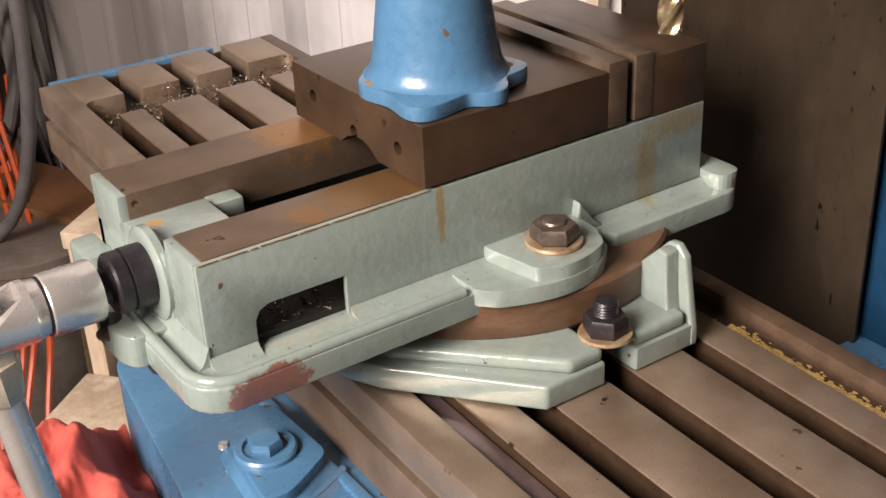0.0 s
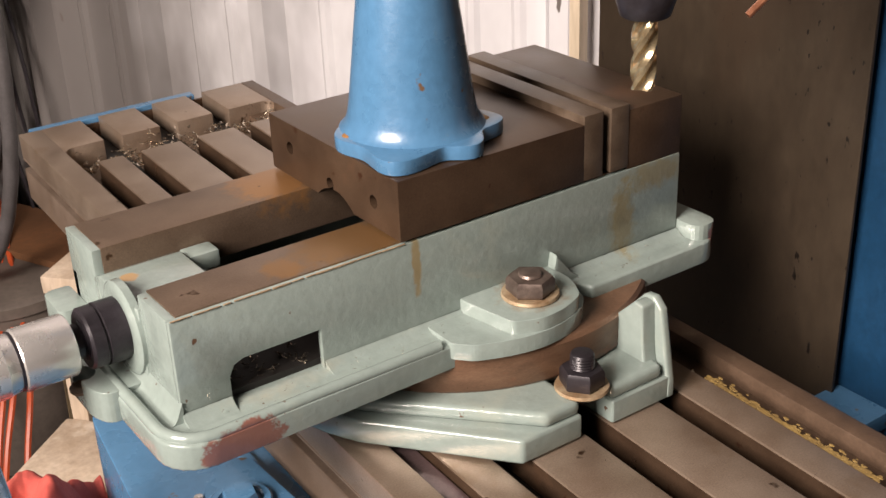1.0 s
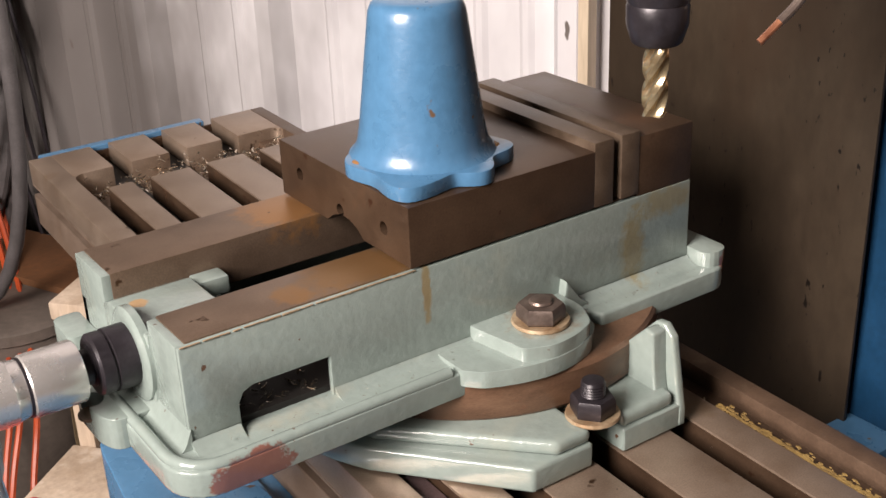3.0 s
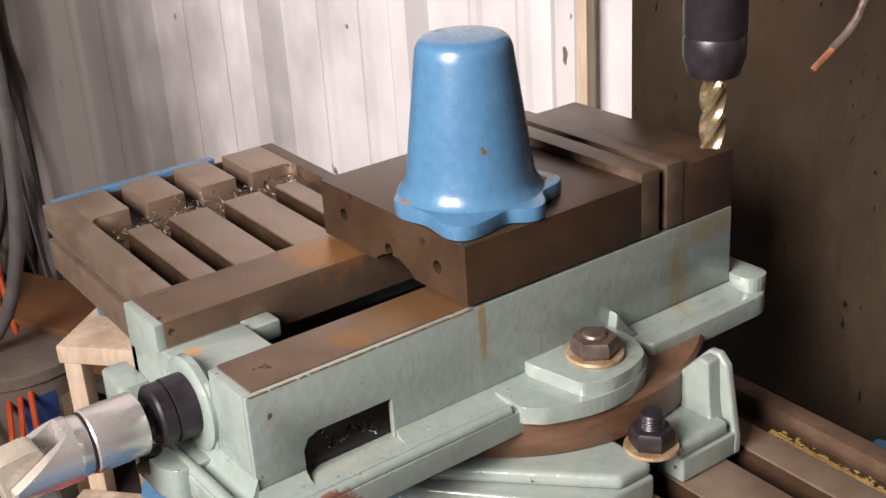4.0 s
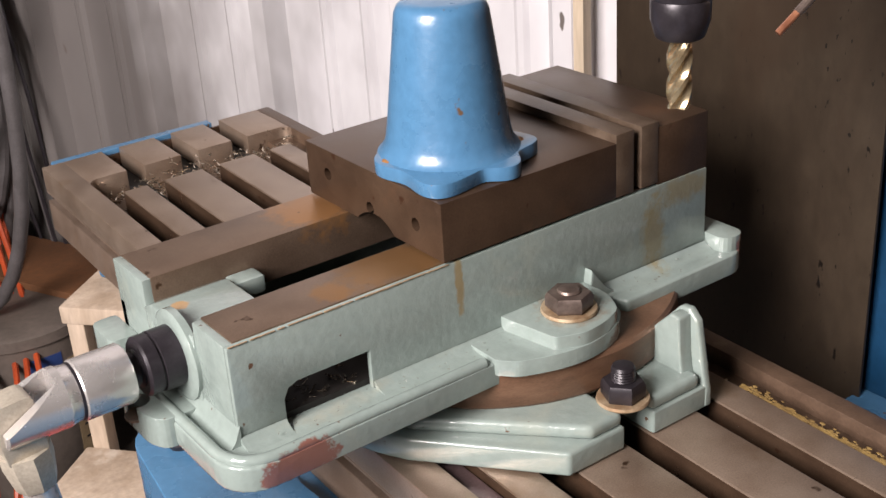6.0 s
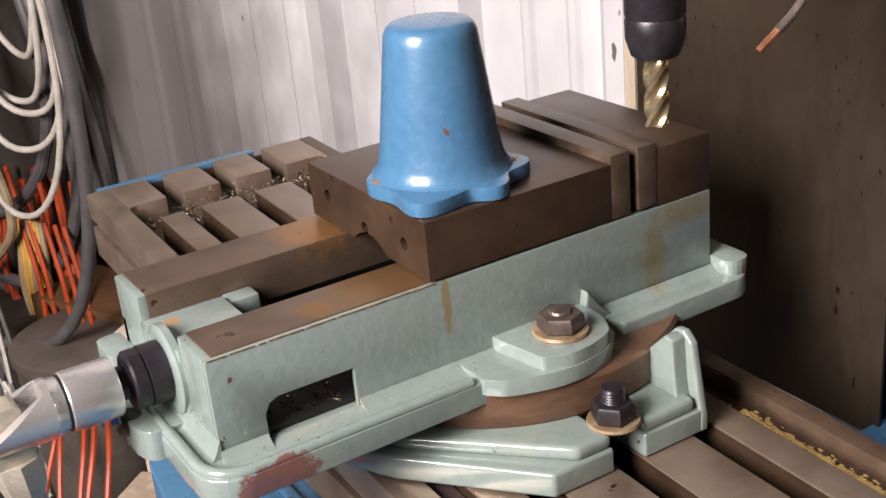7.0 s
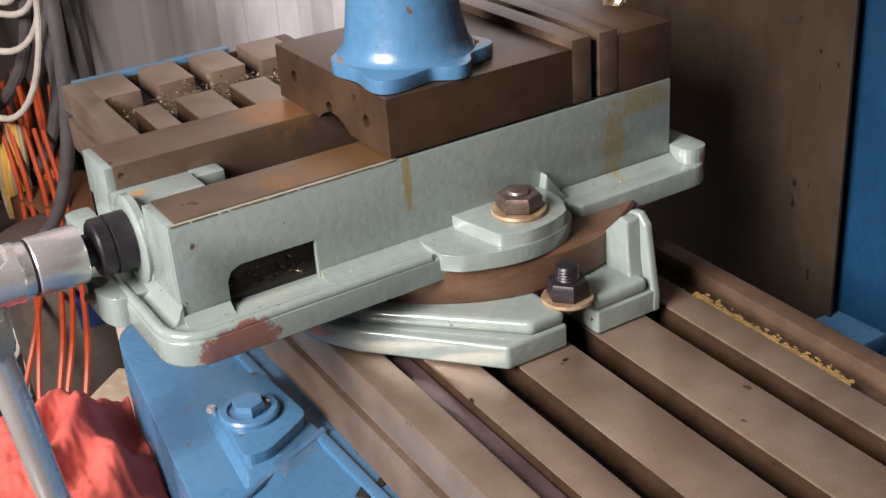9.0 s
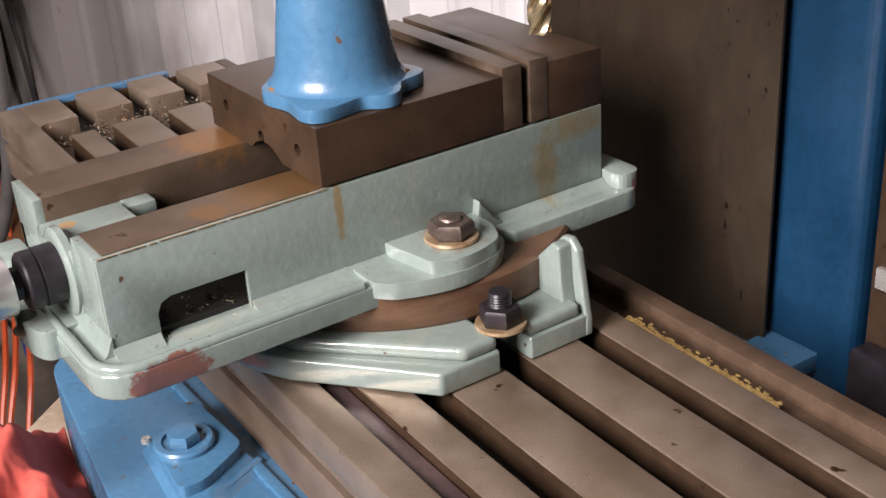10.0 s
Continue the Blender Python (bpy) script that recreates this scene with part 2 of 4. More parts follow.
def lathe(profile, m=Matrix(), seg=40, cap=True):
    """Turn a profile of (radius, height) about the z axis of m."""
    bm = bmesh.new()
    rings = []
    for r, h in profile:
        rings.append([bm.verts.new(m @ Vector((r * math.cos(2 * math.pi * i / seg), r * math.sin(2 * math.pi * i / seg), h))) for i in range(seg)])
    for a, b in zip(rings, rings[1:]):
        for i in range(seg):
            j = (i + 1) % seg
            bm.faces.new((a[i], a[j], b[j], b[i]))
    if cap:
        bm.faces.new(rings[0])
        bm.faces.new(rings[-1])
    return bm


def sweep(points, radius, seg=8, closed=False):
    """A round tube along smooth points."""
    bm = bmesh.new()
    pts = [Vector(p) for p in points]
    rings, u = [], None
    n = len(pts)
    for i, p in enumerate(pts):
        a = pts[i - 1] if i or closed else p
        b = pts[(i + 1) % n] if i < n - 1 or closed else p
        d = (b - a).normalized()
        u = d.orthogonal() if u is None else u - d * u.dot(d)
        u.normalize()
        v = d.cross(u)
        rings.append([bm.verts.new(p + radius * (math.cos(2 * math.pi * k / seg) * u + math.sin(2 * math.pi * k / seg) * v)) for k in range(seg)])
    pairs = list(zip(rings, rings[1:])) + ([(rings[-1], rings[0])] if closed else [])
    for a, b in pairs:
        for k in range(seg):
            j = (k + 1) % seg
            bm.faces.new((a[k], a[j], b[j], b[k]))
    if not closed:
        bm.faces.new(rings[0])
        bm.faces.new(rings[-1])
    return bm


def spline(pts, n=10):
    """Catmull-Rom through the points."""
    p = [Vector(q) for q in pts]
    p = [2 * p[0] - p[1]] + p + [2 * p[-1] - p[-2]]
    out = []
    for i in range(1, len(p) - 2):
        for k in range(n):
            t = k / n
            a, b, c, d = p[i - 1], p[i], p[i + 1], p[i + 2]
            out.append(0.5 * (2 * b + (c - a) * t + (2 * a - 5 * b + 4 * c - d) * t * t + (3 * b - a - 3 * c + d) * t ** 3))
    out.append(p[-2])
    return out


def join(*bms):
    base = bms[0]
    for other in bms[1:]:
        me = bpy.data.meshes.new("tmp")
        other.to_mesh(me)
        other.free()
        base.from_mesh(me)
        bpy.data.meshes.remove(me)
    return base


def cut(ob, cutters):
    """Take the cutters' shapes out of ob for good."""
    tools = []
    for bm in cutters:
        t = part("tool", bm, HOLE, None, "", False)
        tools.append(t)
        md = ob.modifiers.new("cut", "BOOLEAN")
        md.operation, md.object, md.solver = "DIFFERENCE", t, "EXACT"
    dg = bpy.context.evaluated_depsgraph_get()
    me = bpy.data.meshes.new_from_object(ob.evaluated_get(dg))
    ob.modifiers.clear()
    old = ob.data
    ob.data = me
    bpy.data.meshes.remove(old)
    for t in tools:
        bpy.data.objects.remove(t)
    smooth(ob.data)
    return ob


def hexagon(cx, cy, r, turn=0.0):
    return [(cx + r * math.cos(math.pi / 3 * i + turn), cy + r * math.sin(math.pi / 3 * i + turn)) for i in range(6)]


def hex_nut(cx, cy, z0, z1, r, turn):
    """A hexagon nut with turned-down corners."""
    bm = bmesh.new()
    rows = []
    for z, k in ((z0, 0.93), (z0 + 0.0012, 1.0), (z1 - 0.0025, 1.0), (z1, 0.90), (z1 + 0.0002, 0.62)):
        rows.append([bm.verts.new((x, y, z)) for x, y in hexagon(cx, cy, r * k, turn)])
    for a, b in zip(rows, rows[1:]):
        for i in range(6):
            bm.faces.new((a[i], a[(i + 1) % 6], b[(i + 1) % 6], b[i]))
    bm.faces.new(rows[0])
    bm.faces.new(rows[-1])
    return bm


def at(x, y, z):
    return Matrix.Translation((x, y, z))


ALONG_X = Matrix(((0, 0, 1, 0), (0, 1, 0, 0), (-1, 0, 0, 0), (0, 0, 0, 1)))   # turns a lathe's axis to x

# ---- the shed ----


def room_box(n0, n1, s0, s1, z0, z1):
    bm = box(n0, n1, s0, s1, z0, z1, 0)
    bm.transform(ROOM)
    return bm


tagged(part("floor", room_box(-3.2, 2.0, -3.0, 2.6, FLOOR - 0.1, FLOOR), FLOORM), "dirty dark concrete shed floor", "floor", kind="structure")
# the ceiling and dark walls are unseen, added to hold back sky light
tagged(part("ceiling", room_box(-2.0, 1.5, -2.6, 2.2, CEIL, CEIL + 0.08), DARKW), "unseen dark ceiling, added to keep sky light out", "ceiling", kind="structure")
tagged(part("wall_side", room_box(-2.0, 1.5, -2.68, -2.6, FLOOR, CEIL), DARKW), "unseen dark side wall, added to keep sky light out", "wall", kind="structure")
tagged(part("wall_far_side", room_box(-2.0, 1.5, 2.2, 2.28, FLOOR, CEIL), DARKW), "unseen dark side wall, added to keep sky light out", "wall", kind="structure")
tagged(part("wall_front_a", room_box(-2.08, -2.0, -2.6, -1.1, FLOOR, CEIL), DARKW), "unseen dark wall beside the open doorway, added to keep sky light out", "wall", kind="structure")
tagged(part("wall_front_b", room_box(-2.08, -2.0, 1.4, 2.2, FLOOR, CEIL), DARKW), "unseen dark wall beside the open doorway, added to keep sky light out", "wall", kind="structure")

# unseen half wall, added below the opening to darken the fill light
tagged(part("wall_front_c", room_box(-2.08, -2.0, -1.1, 1.4, FLOOR, 0.2), DARKW), "unseen dark half wall below the open side, added to cut fill light", "wall", kind="structure")



# corrugated wall: ribs at even pitch along s
WALL_N, PITCH = 1.23, 0.282


def corrugated(s0, s1, z0, z1):
    prof = []
    s = s0
    first = -1.186 - PITCH * 8
    while first < s1:
        for ds, dn in ((-0.034, 0.0), (-0.012, -0.034), (0.018, -0.034), (0.040, 0.0), (0.11, 0.0), (0.118, -0.006), (0.128, -0.006), (0.136, 0.0), (0.19, 0.0), (0.198, -0.006), (0.208, -0.006), (0.216, 0.0)):
            q = first + ds
            if s0 <= q <= s1:
                prof.append((WALL_N + dn, q))
        first += PITCH
    bm = bmesh.new()
    for depth in (0.0,):
        lo = [bm.verts.new((a, b, z0)) for a, b in prof]
        hi = [bm.verts.new((a, b, z1)) for a, b in prof]
        lo2 = [bm.verts.new((a + 0.012, b, z0)) for a, b in prof]
        hi2 = [bm.verts.new((a + 0.012, b, z1)) for a, b in prof]
        for i in range(len(prof) - 1):
            bm.faces.new((lo[i], lo[i + 1], hi[i + 1], hi[i]))
            bm.faces.new((lo2[i + 1], lo2[i], hi2[i], hi2[i + 1]))
            bm.faces.new((hi[i], hi[i + 1], hi2[i + 1], hi2[i]))
            bm.faces.new((lo[i + 1], lo[i], lo2[i], lo2[i + 1]))
        bm.faces.new((lo[0], hi[0], hi2[0], lo2[0]))
        bm.faces.new((hi[-1], lo[-1], lo2[-1], hi2[-1]))
    bm.transform(ROOM)
    return bm


tagged(part("wall_sheet_metal", corrugated(-2.6, 2.2, FLOOR, CEIL), WALLM), "white ribbed sheet-metal wall, scuffed and spotted, grime and shade painted at its left", "wall", kind="structure")

# ---- the milling table ----
SKEW = 0.034      # the table stands a little askew to the vise


def skewed(bm):
    for v in bm.verts:
        v.co.x += SKEW * v.co.y
    return bm


table = thing("milling_table", (0.22, 0, -0.075), "worn brown cast-iron milling table with T-slots", "milling table")
Y0, Y1 = -0.85, 0.678
T_FRONT, T_BACK = 0.0957, 0.362
SLOTS = [(0.119, 0.137), (0.161, 0.180), (0.221, 0.240), (0.280, 0.2985)]
TROUGH = (0.322, 0.347)
CH0, CH1 = 0.552, 0.605       # cross channel at the far end
DEEP = -0.024
side = prism([(T_FRONT, DEEP), (T_FRONT, -0.0275), (T_FRONT + 0.022, -0.0275), (T_FRONT + 0.022, -0.0365), (T_FRONT, -0.0365), (T_FRONT, -0.070),
              (T_BACK, -0.070), (T_BACK, DEEP)], Y0, Y1, 0.0008, "y", 1)
wpart("table_body", skewed(side), TABLE_SIDE, table, "dark brown table side")
ribs = [(T_FRONT, SLOTS[0][0])] + [(a[1], b[0]) for a, b in zip(SLOTS, SLOTS[1:])] + [(SLOTS[3][1], TROUGH[0])]
for i, (a, b) in enumerate(ribs):
    y1 = Y1 if i == 0 else CH0
    wpart("rib", skewed(box(a, b, Y0, y1, DEEP - 0.0005, 0, 0.0012)), IRON, table)
    if i:
        wpart("end_block", skewed(box(a if i > 1 else SLOTS[0][0] - 0.0005, b if i < 4 else TROUGH[1], CH1, Y1, DEEP - 0.0005, 0, 0.0012)), IRON, table)
wpart("rim", skewed(box(TROUGH[1], T_BACK, Y0, Y1, DEEP - 0.0005, 0.0, 0.0015)), RUSTY, table)
wpart("trough_floor", skewed(box(TROUGH[0] - 0.0002, TROUGH[1] + 0.0002, Y0, CH1, DEEP - 0.0008, -0.013, 0.0)), RUSTY, table)
# dark plate added so the gaps between the end blocks finish dark
wpart("end_plate", skewed(box(T_FRONT + 0.012, T_BACK - 0.004, Y1 - 0.0005, Y1 + 0.003, -0.068, -0.007, 0.0005)), JAW, table, "added dark plate that darkens the end gaps")
wpart("end_bracket", skewed(box(T_FRONT + 0.014, T_BACK - 0.07, Y1 + 0.0032, Y1 + 0.016, -0.075, -0.002, 0.002, 3)), BLUE, table, "blue painted end bracket")
for x, w in ((SLOTS[0][0], 1), (TROUGH[1], -1)):
    fil = [(x, CH1 + 0.0004)] + [(x + w * 0.011 * (1 - math.sin(radians(a))), CH1 - 0.011 * (1 - math.cos(radians(a)))) for a in range(0, 91, 15)]
    wpart("corner_fillet", skewed(prism(fil, DEEP - 0.0004, -0.0004, 0)), IRON, table)

# thin liners paint the slots' shade and oil onto their walls
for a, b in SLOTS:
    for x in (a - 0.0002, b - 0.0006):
        wpart("slot_wall", skewed(box(x, x + 0.0008, Y0 + 0.001, CH0 - 0.001, DEEP, -0.0016, 0)), JAW, table, "dark slot liner, oil and shade in its colour")
# black strips stand in for the shade deep in the slots
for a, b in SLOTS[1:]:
    wpart("slot_floor", skewed(box(a + 0.0003, b - 0.0003, Y0 + 0.002, Y1 - 0.002, DEEP - 0.0003, DEEP + 0.004, 0)), HOLE, table, "black strip with the slot's shade in its colour")

# ---- the vise ----
vise = thing("milling_vise", (0.19, 0.076, 0.0), "pale green cast-iron milling vise on a swivel base", "vise")
CX, CY = 0.236, 0.078      # the swivel's axis
W = 0.152


def arc(r, a0, a1, n=24, cx=CX, cy=CY):
    return [(cx + r * math.cos(radians(a0 + (a1 - a0) * i / n)), cy + r * math.sin(radians(a0 + (a1 - a0) * i / n))) for i in range(n + 1)]


# swivel base: round plate with two slotted lugs
low = [(0.169, -0.078), (0.214, -0.078), (0.214, -0.040), (0.237, -0.040), (0.237, -0.079), (0.287, -0.079), (0.292, -0.045)] + arc(0.100, -35, 35, 12) + \
      [(0.292, CY * 2 + 0.045), (0.169, CY * 2 + 0.078)] + arc(0.152, 132, 211, 16)
base = wpart("swivel_base", prism(low, 0.0005, 0.017, 0.0025, seg=3), TEAL, vise)
up = [(0.188, -0.0765), (0.2135, -0.0765), (0.2135, -0.040), (0.2375, -0.040), (0.2375, -0.0775), (0.279, -0.0775), (0.285, -0.045)] + arc(0.095, -35, 35, 12) + \
     [(0.285, CY * 2 + 0.045), (0.188, CY * 2 + 0.0765)] + arc(0.143, 132, 211, 16)
wpart("base_ledge", prism(up, 0.0165, 0.0262, 0.0042, seg=4), TEAL, base)
# upright web on the far side of the lug, scooped in front, with a proud outer edge
scoop = [(-0.0788, 0.012)] + [(-0.0788 + 0.0118 * math.sin(radians(a)), 0.012 + 0.030 * (1 - math.cos(radians(a)))) for a in (20, 40, 60, 80)] + [(-0.0655, 0.064)]
wpart("base_web", prism([(-0.0788, 0.001)] + scoop + [(-0.058, 0.065), (-0.040, 0.047), (-0.030, 0.026), (-0.030, 0.001)], 0.2715, 0.283, 0.0022, "x", 3), TEAL, base)
wpart("web_edge", prism([(-0.0796, 0.001), (-0.0796, 0.013), (-0.0765, 0.030), (-0.0710, 0.060), (-0.064, 0.067), (-0.056, 0.066), (-0.038, 0.047), (-0.030, 0.026), (-0.030, 0.001)], 0.2822, 0.2885, 0.0022, "x", 3), TEAL, base)
wpart("swivel_disc", lathe([(0.05, 0.0255), (0.126, 0.0255), (0.1275, 0.027), (0.1285, 0.029), (0.1285, 0.0495), (0.1265, 0.0522), (0.05, 0.0522)], at(CX, CY, 0), 80), DISC, vise, "rusty brown steel swivel ring")

# flange of the vise body with a round lug
F_TOP, F_LOW = 0.0605, 0.044
front = [(0.2565, -0.025), (0.2575, -0.018), (0.260, -0.012), (0.267, -0.012), (0.2705, -0.022)]
back = [(0.2565, W + 0.025)]
corner_a = [(-0.018 + 0.024 * (1 - math.sin(t)), -0.0262 + 0.024 * (1 - math.cos(t))) for t in [radians(90 - 15 * i) for i in range(7)]]
corner_b = [(0.389 - 0.018 * (1 - math.sin(t)), -0.022 + 0.018 * (1 - math.cos(t))) for t in [radians(15 * i) for i in range(7)]]
corner_c = [(x, W - y) for x, y in reversed(corner_b)]
corner_d = [(x, W - y) for x, y in reversed(corner_a)]
flange = wpart("flange", prism(corner_a + front + corner_b + corner_c + back + corner_d, F_LOW, F_TOP, 0.0028, seg=3), TEAL, vise)
# the raised drip lip round the near end and along the front
lip = [(-0.0135, 0.120), (-0.0138, 0.06)] + [(x + 0.0040 * (0.25 - x) / 0.27, y + 0.0040) for x, y in corner_a] + [(0.06, -0.0218), (0.11, -0.0218), (0.152, -0.0218)]
wpart("drip_lip", sweep([(x, y, F_TOP + 0.0006) for x, y in lip], 0.0036, 12), TEAL, flange)
for y0, y1 in ((-0.0005, -0.011), (W + 0.0005, W + 0.011)):
    cove = [(y0, F_TOP - 0.001), (y0, F_TOP + 0.005)] + [(y0 + (y1 - y0) * k / 6, F_TOP + 0.005 * (1 - k / 6) ** 2.2) for k in range(1, 7)] + [(y1, F_TOP - 0.001)]
    for x0, x1 in ((0.0, 0.029), (0.088, 0.366)):
        wpart("cove", prism(cove, x0, x1, 0, "x"), TEAL, flange)
cove = [(0.0005, F_TOP - 0.001), (0.0005, F_TOP + 0.012)] + [(-0.0075 * k / 6, F_TOP + 0.012 * (1 - k / 6) ** 2.2) for k in range(1, 7)] + [(-0.0075, F_TOP - 0.001)]
wpart("cove", prism(cove, -0.001, 0.120, 0, "y"), TEAL, flange)
# slotted clamping lug below the screw
end_lug = wpart("end_lug", prism(rounded([(0.0, 0.047, 0), (-0.024, 0.047, 0.006), (-0.030, 0.060, 0.008), (-0.030, 0.096, 0.008), (-0.022, 0.108, 0.006), (0.0, 0.108, 0)], 4), F_LOW, 0.0635, 0.0035, seg=3), TEAL, flange)
cut(end_lug, [lathe([(0.0085, 0.0), (0.0075, 0.03)], at(-0.027, 0.078, 0.054), 20)])
wpart("lug_dirt", lathe([(0.001, 0.0), (0.008, 0.0), (0.008, 0.0016), (0.001, 0.0016)], at(-0.027, 0.078, 0.0535), 20), RUSTY, end_lug, "rusty hollow of the lug")
wpart("bolt_lug", prism(rounded([(0.157, 0.0, 0), (0.157, -0.0275, 0.002), (0.166, -0.0375, 0.004), (0.186, -0.0462, 0.01), (0.206, -0.0505, 0.01), (0.226, -0.0490, 0.01), (0.244, -0.0425, 0.008), (0.2555, -0.031, 0.006), (0.2572, 0.0, 0)], 4), 0.0525, 0.0635, 0.002, seg=3), TEAL, flange)
wpart("end_rim", prism(rounded([(0.3665, -0.019, 0.01), (0.387, -0.019, 0.014), (0.387, W + 0.019, 0.014), (0.3665, W + 0.019, 0.01)], 5), 0.060, 0.0715, 0.004), TEAL, flange)
wpart("bolt_boss", prism(rounded([(0.183, 0.004, 0), (0.1835, -0.004, 0.002), (0.1905, -0.0425, 0.003), (0.208, -0.0500, 0.006), (0.226, -0.0485, 0.008), (0.2435, -0.0415, 0.006), (0.253, -0.022, 0.008), (0.252, 0.004, 0)], 4), 0.055, 0.0725, 0.002, seg=3), TEAL, flange)
wpart("weld_spur", prism([(0.252, 0.0725), (0.2535, 0.083), (0.256, 0.079), (0.266, 0.0665), (0.275, 0.060), (0.252, 0.060)], -0.007, 0.0006, 0.0015, "y"), TEAL, flange)

# body: two side walls, end block and fixed-jaw block
wall_prof = [(0, 0.06), (0.030, 0.06), (0.030, 0.077), (0.033, 0.083), (0.039, 0.0855), (0.087, 0.0855), (0.087, 0.06), (0.366, 0.06), (0.366, 0.1205), (0, 0.1205)]
wpart("side_wall", prism(wall_prof, 0.0, 0.0045, 0.0012, "y"), TEAL, vise)
wpart("side_wall", prism([(x, min(z, 0.094)) for x, z in wall_prof], W - 0.008, W, 0.0012, "y"), TEAL, vise)
wpart("end_wall", box(0.0, 0.006, 0.0042, 0.0415, 0.06, 0.1203, 0.0008), TEAL, vise)
wpart("end_wall", box(0.0, 0.006, 0.1085, W, 0.06, 0.1206, 0.0008), TEAL, vise)
# floor coloured black in place of the shade inside the hollow body
wpart("bed_floor", box(0.004, 0.362, 0.006, W - 0.006, 0.05, 0.0645, 0), HOLE, vise, "black bed floor, the hollow's shade in its colour")
wpart("rail", box(0.0055, 0.362, 0.0042, 0.042, 0.096, 0.1212, 0.0008), RAIL, vise, "oily brown machined rail")
wpart("rail", box(0.0055, 0.362, 0.108, W, 0.092, 0.1212, 0.0008), RAIL, vise, "oily brown machined rail")
wpart("back_block", box(0.305, 0.3655, 0.007, W - 0.007, 0.06, 0.1208, 0), TEAL, vise)
blk = wpart("screw_block", prism([(0.041, 0.062), (0.041, 0.112), (0.052, 0.1095), (0.066, 0.1095), (0.098, 0.1095), (0.1085, 0.105), (0.1085, 0.062)], -0.001, 0.050, 0.0015, "x"), TEAL, vise)
wpart("screw_collar_boss", lathe([(0.02, 0.0), (0.0255, 0.0), (0.028, 0.0015), (0.028, 0.006)], at(-0.004, 0.066, 0.090) @ ALONG_X, 40), TEAL, vise)
wpart("lug_stub", box(0.052, 0.072, 0.092, 0.1075, 0.095, 0.1065, 0.002), TEAL, vise)

wpart("rear_lug", prism(rounded([(-0.018, 0.132, 0.006), (0.0, 0.132, 0), (0.0, 0.166, 0.004), (-0.018, 0.166, 0.008)], 4), 0.055, 0.076, 0.004), TEAL, vise)

# paint worn off along the upper edges
wear = random.Random(5)
x = 0.001
while x < 0.142:
    w = wear.uniform(0.004, 0.016)
    wpart("worn_edge", box(x, x + w, -0.0003, 0.0008, 0.1202 + wear.uniform(0, 0.0005), 0.1211, 0.0002), WASHER, vise, "bare worn edge")
    x += w + wear.uniform(0.0002, 0.002)

# jaws
jaw = wpart("moving_jaw", box(0.143, 0.2815, 0.0, W, 0.1225, 0.160, 0.0008), JAW, vise, "brown oily sliding jaw with three screw holes")
cut(jaw, [lathe([(0.0042, 0.0), (0.0042, 0.02)], at(0.1425, y, z) @ ALONG_X, 20) for y, z in ((0.027, 0.139), (0.077, 0.134), (0.126, 0.143))] +
    [lathe([(0.030, 0.0), (0.030, 0.06)], at(0.1395, 0.072, 0.1015) @ ALONG_X, 36)])
wpart("jaw_plate", box(0.2812, 0.297, 0.0, W, 0.1225, 0.1655, 0.0008), PLATE_STEEL, jaw, "worn steel jaw plate")
fixed = wpart("fixed_jaw", box(0.3187, 0.366, 0.0005, W, 0.1205, 0.161, 0.0008), JAW, vise, "brown oily fixed jaw")
wpart("jaw_plate", box(0.3035, 0.319, 0.0, W, 0.1225, 0.1655, 0.0008), PLATE_STEEL, fixed, "worn steel jaw plate")

# screw collar and studs
AX, AZ = 0.066, 0.090
wpart("screw_collar", lathe([(0.006, 0.0), (0.0185, 0.0), (0.0203, 0.0015), (0.0203, 0.009), (0.0193, 0.0095), (0.0193, 0.0105), (0.0208, 0.011), (0.0208, 0.026), (0.006, 0.026)],
                            at(-0.028, AX, AZ) @ ALONG_X, 44), BLACK, vise, "black oxide screw collar")
wpart("screw_end", lathe([(0.002, 0.0), (0.0135, 0.0), (0.0135, 0.006), (0.0115, 0.007), (0.0115, 0.012), (0.0135, 0.013), (0.0135, 0.02)], at(-0.042, AX, AZ) @ ALONG_X, 28), BLACK, vise, "black screw end")


def stud(parent, cx, cy, z0, washer, nut_top, top, r, turn, m, washer_m):
    prof = [(0.0075, 0.0)]
    h, step = nut_top - z0, 0
    while h < top - z0 - 0.001:
        prof += [(0.0075 if step % 2 else 0.0068, h)]
        h += 0.0009
        step += 1
    prof += [(0.0066, top - z0), (0.004, top - z0 + 0.0006)]
    bolt = wpart("stud", lathe(prof, at(cx, cy, z0), 24), m, parent)
    wpart("washer", lathe([(0.006, 0), (washer, 0), (washer + 0.0005, 0.0008), (washer, 0.0026), (0.006, 0.0026)], at(cx, cy, z0), 32), washer_m, bolt, "greasy brass-coloured washer")
    wpart("nut", hex_nut(cx, cy, z0 + 0.0027, nut_top, r, turn), m, bolt)


stud(vise, 0.2195, -0.0225, 0.0726, 0.0175, 0.0855, 0.0878, 0.0150, 0.35, NUTM, WASHER)
stud(vise, 0.2235, -0.0660, 0.0263, 0.0162, 0.0405, 0.0505, 0.0138, 0.15, BLACK, WASHER)

# ---- crank handle with universal joint ----
crank = thing("crank_handle", (-0.1, AX, AZ), "polished steel vise crank with a universal joint on the screw", "crank handle")
wpart("socket", lathe([(0.008, 0.0), (0.0195, 0.0), (0.0203, 0.001), (0.0203, 0.0305), (0.0193, 0.032), (0.011, 0.032)], at(-0.068, AX, AZ) @ ALONG_X, 44), CHROME, crank)
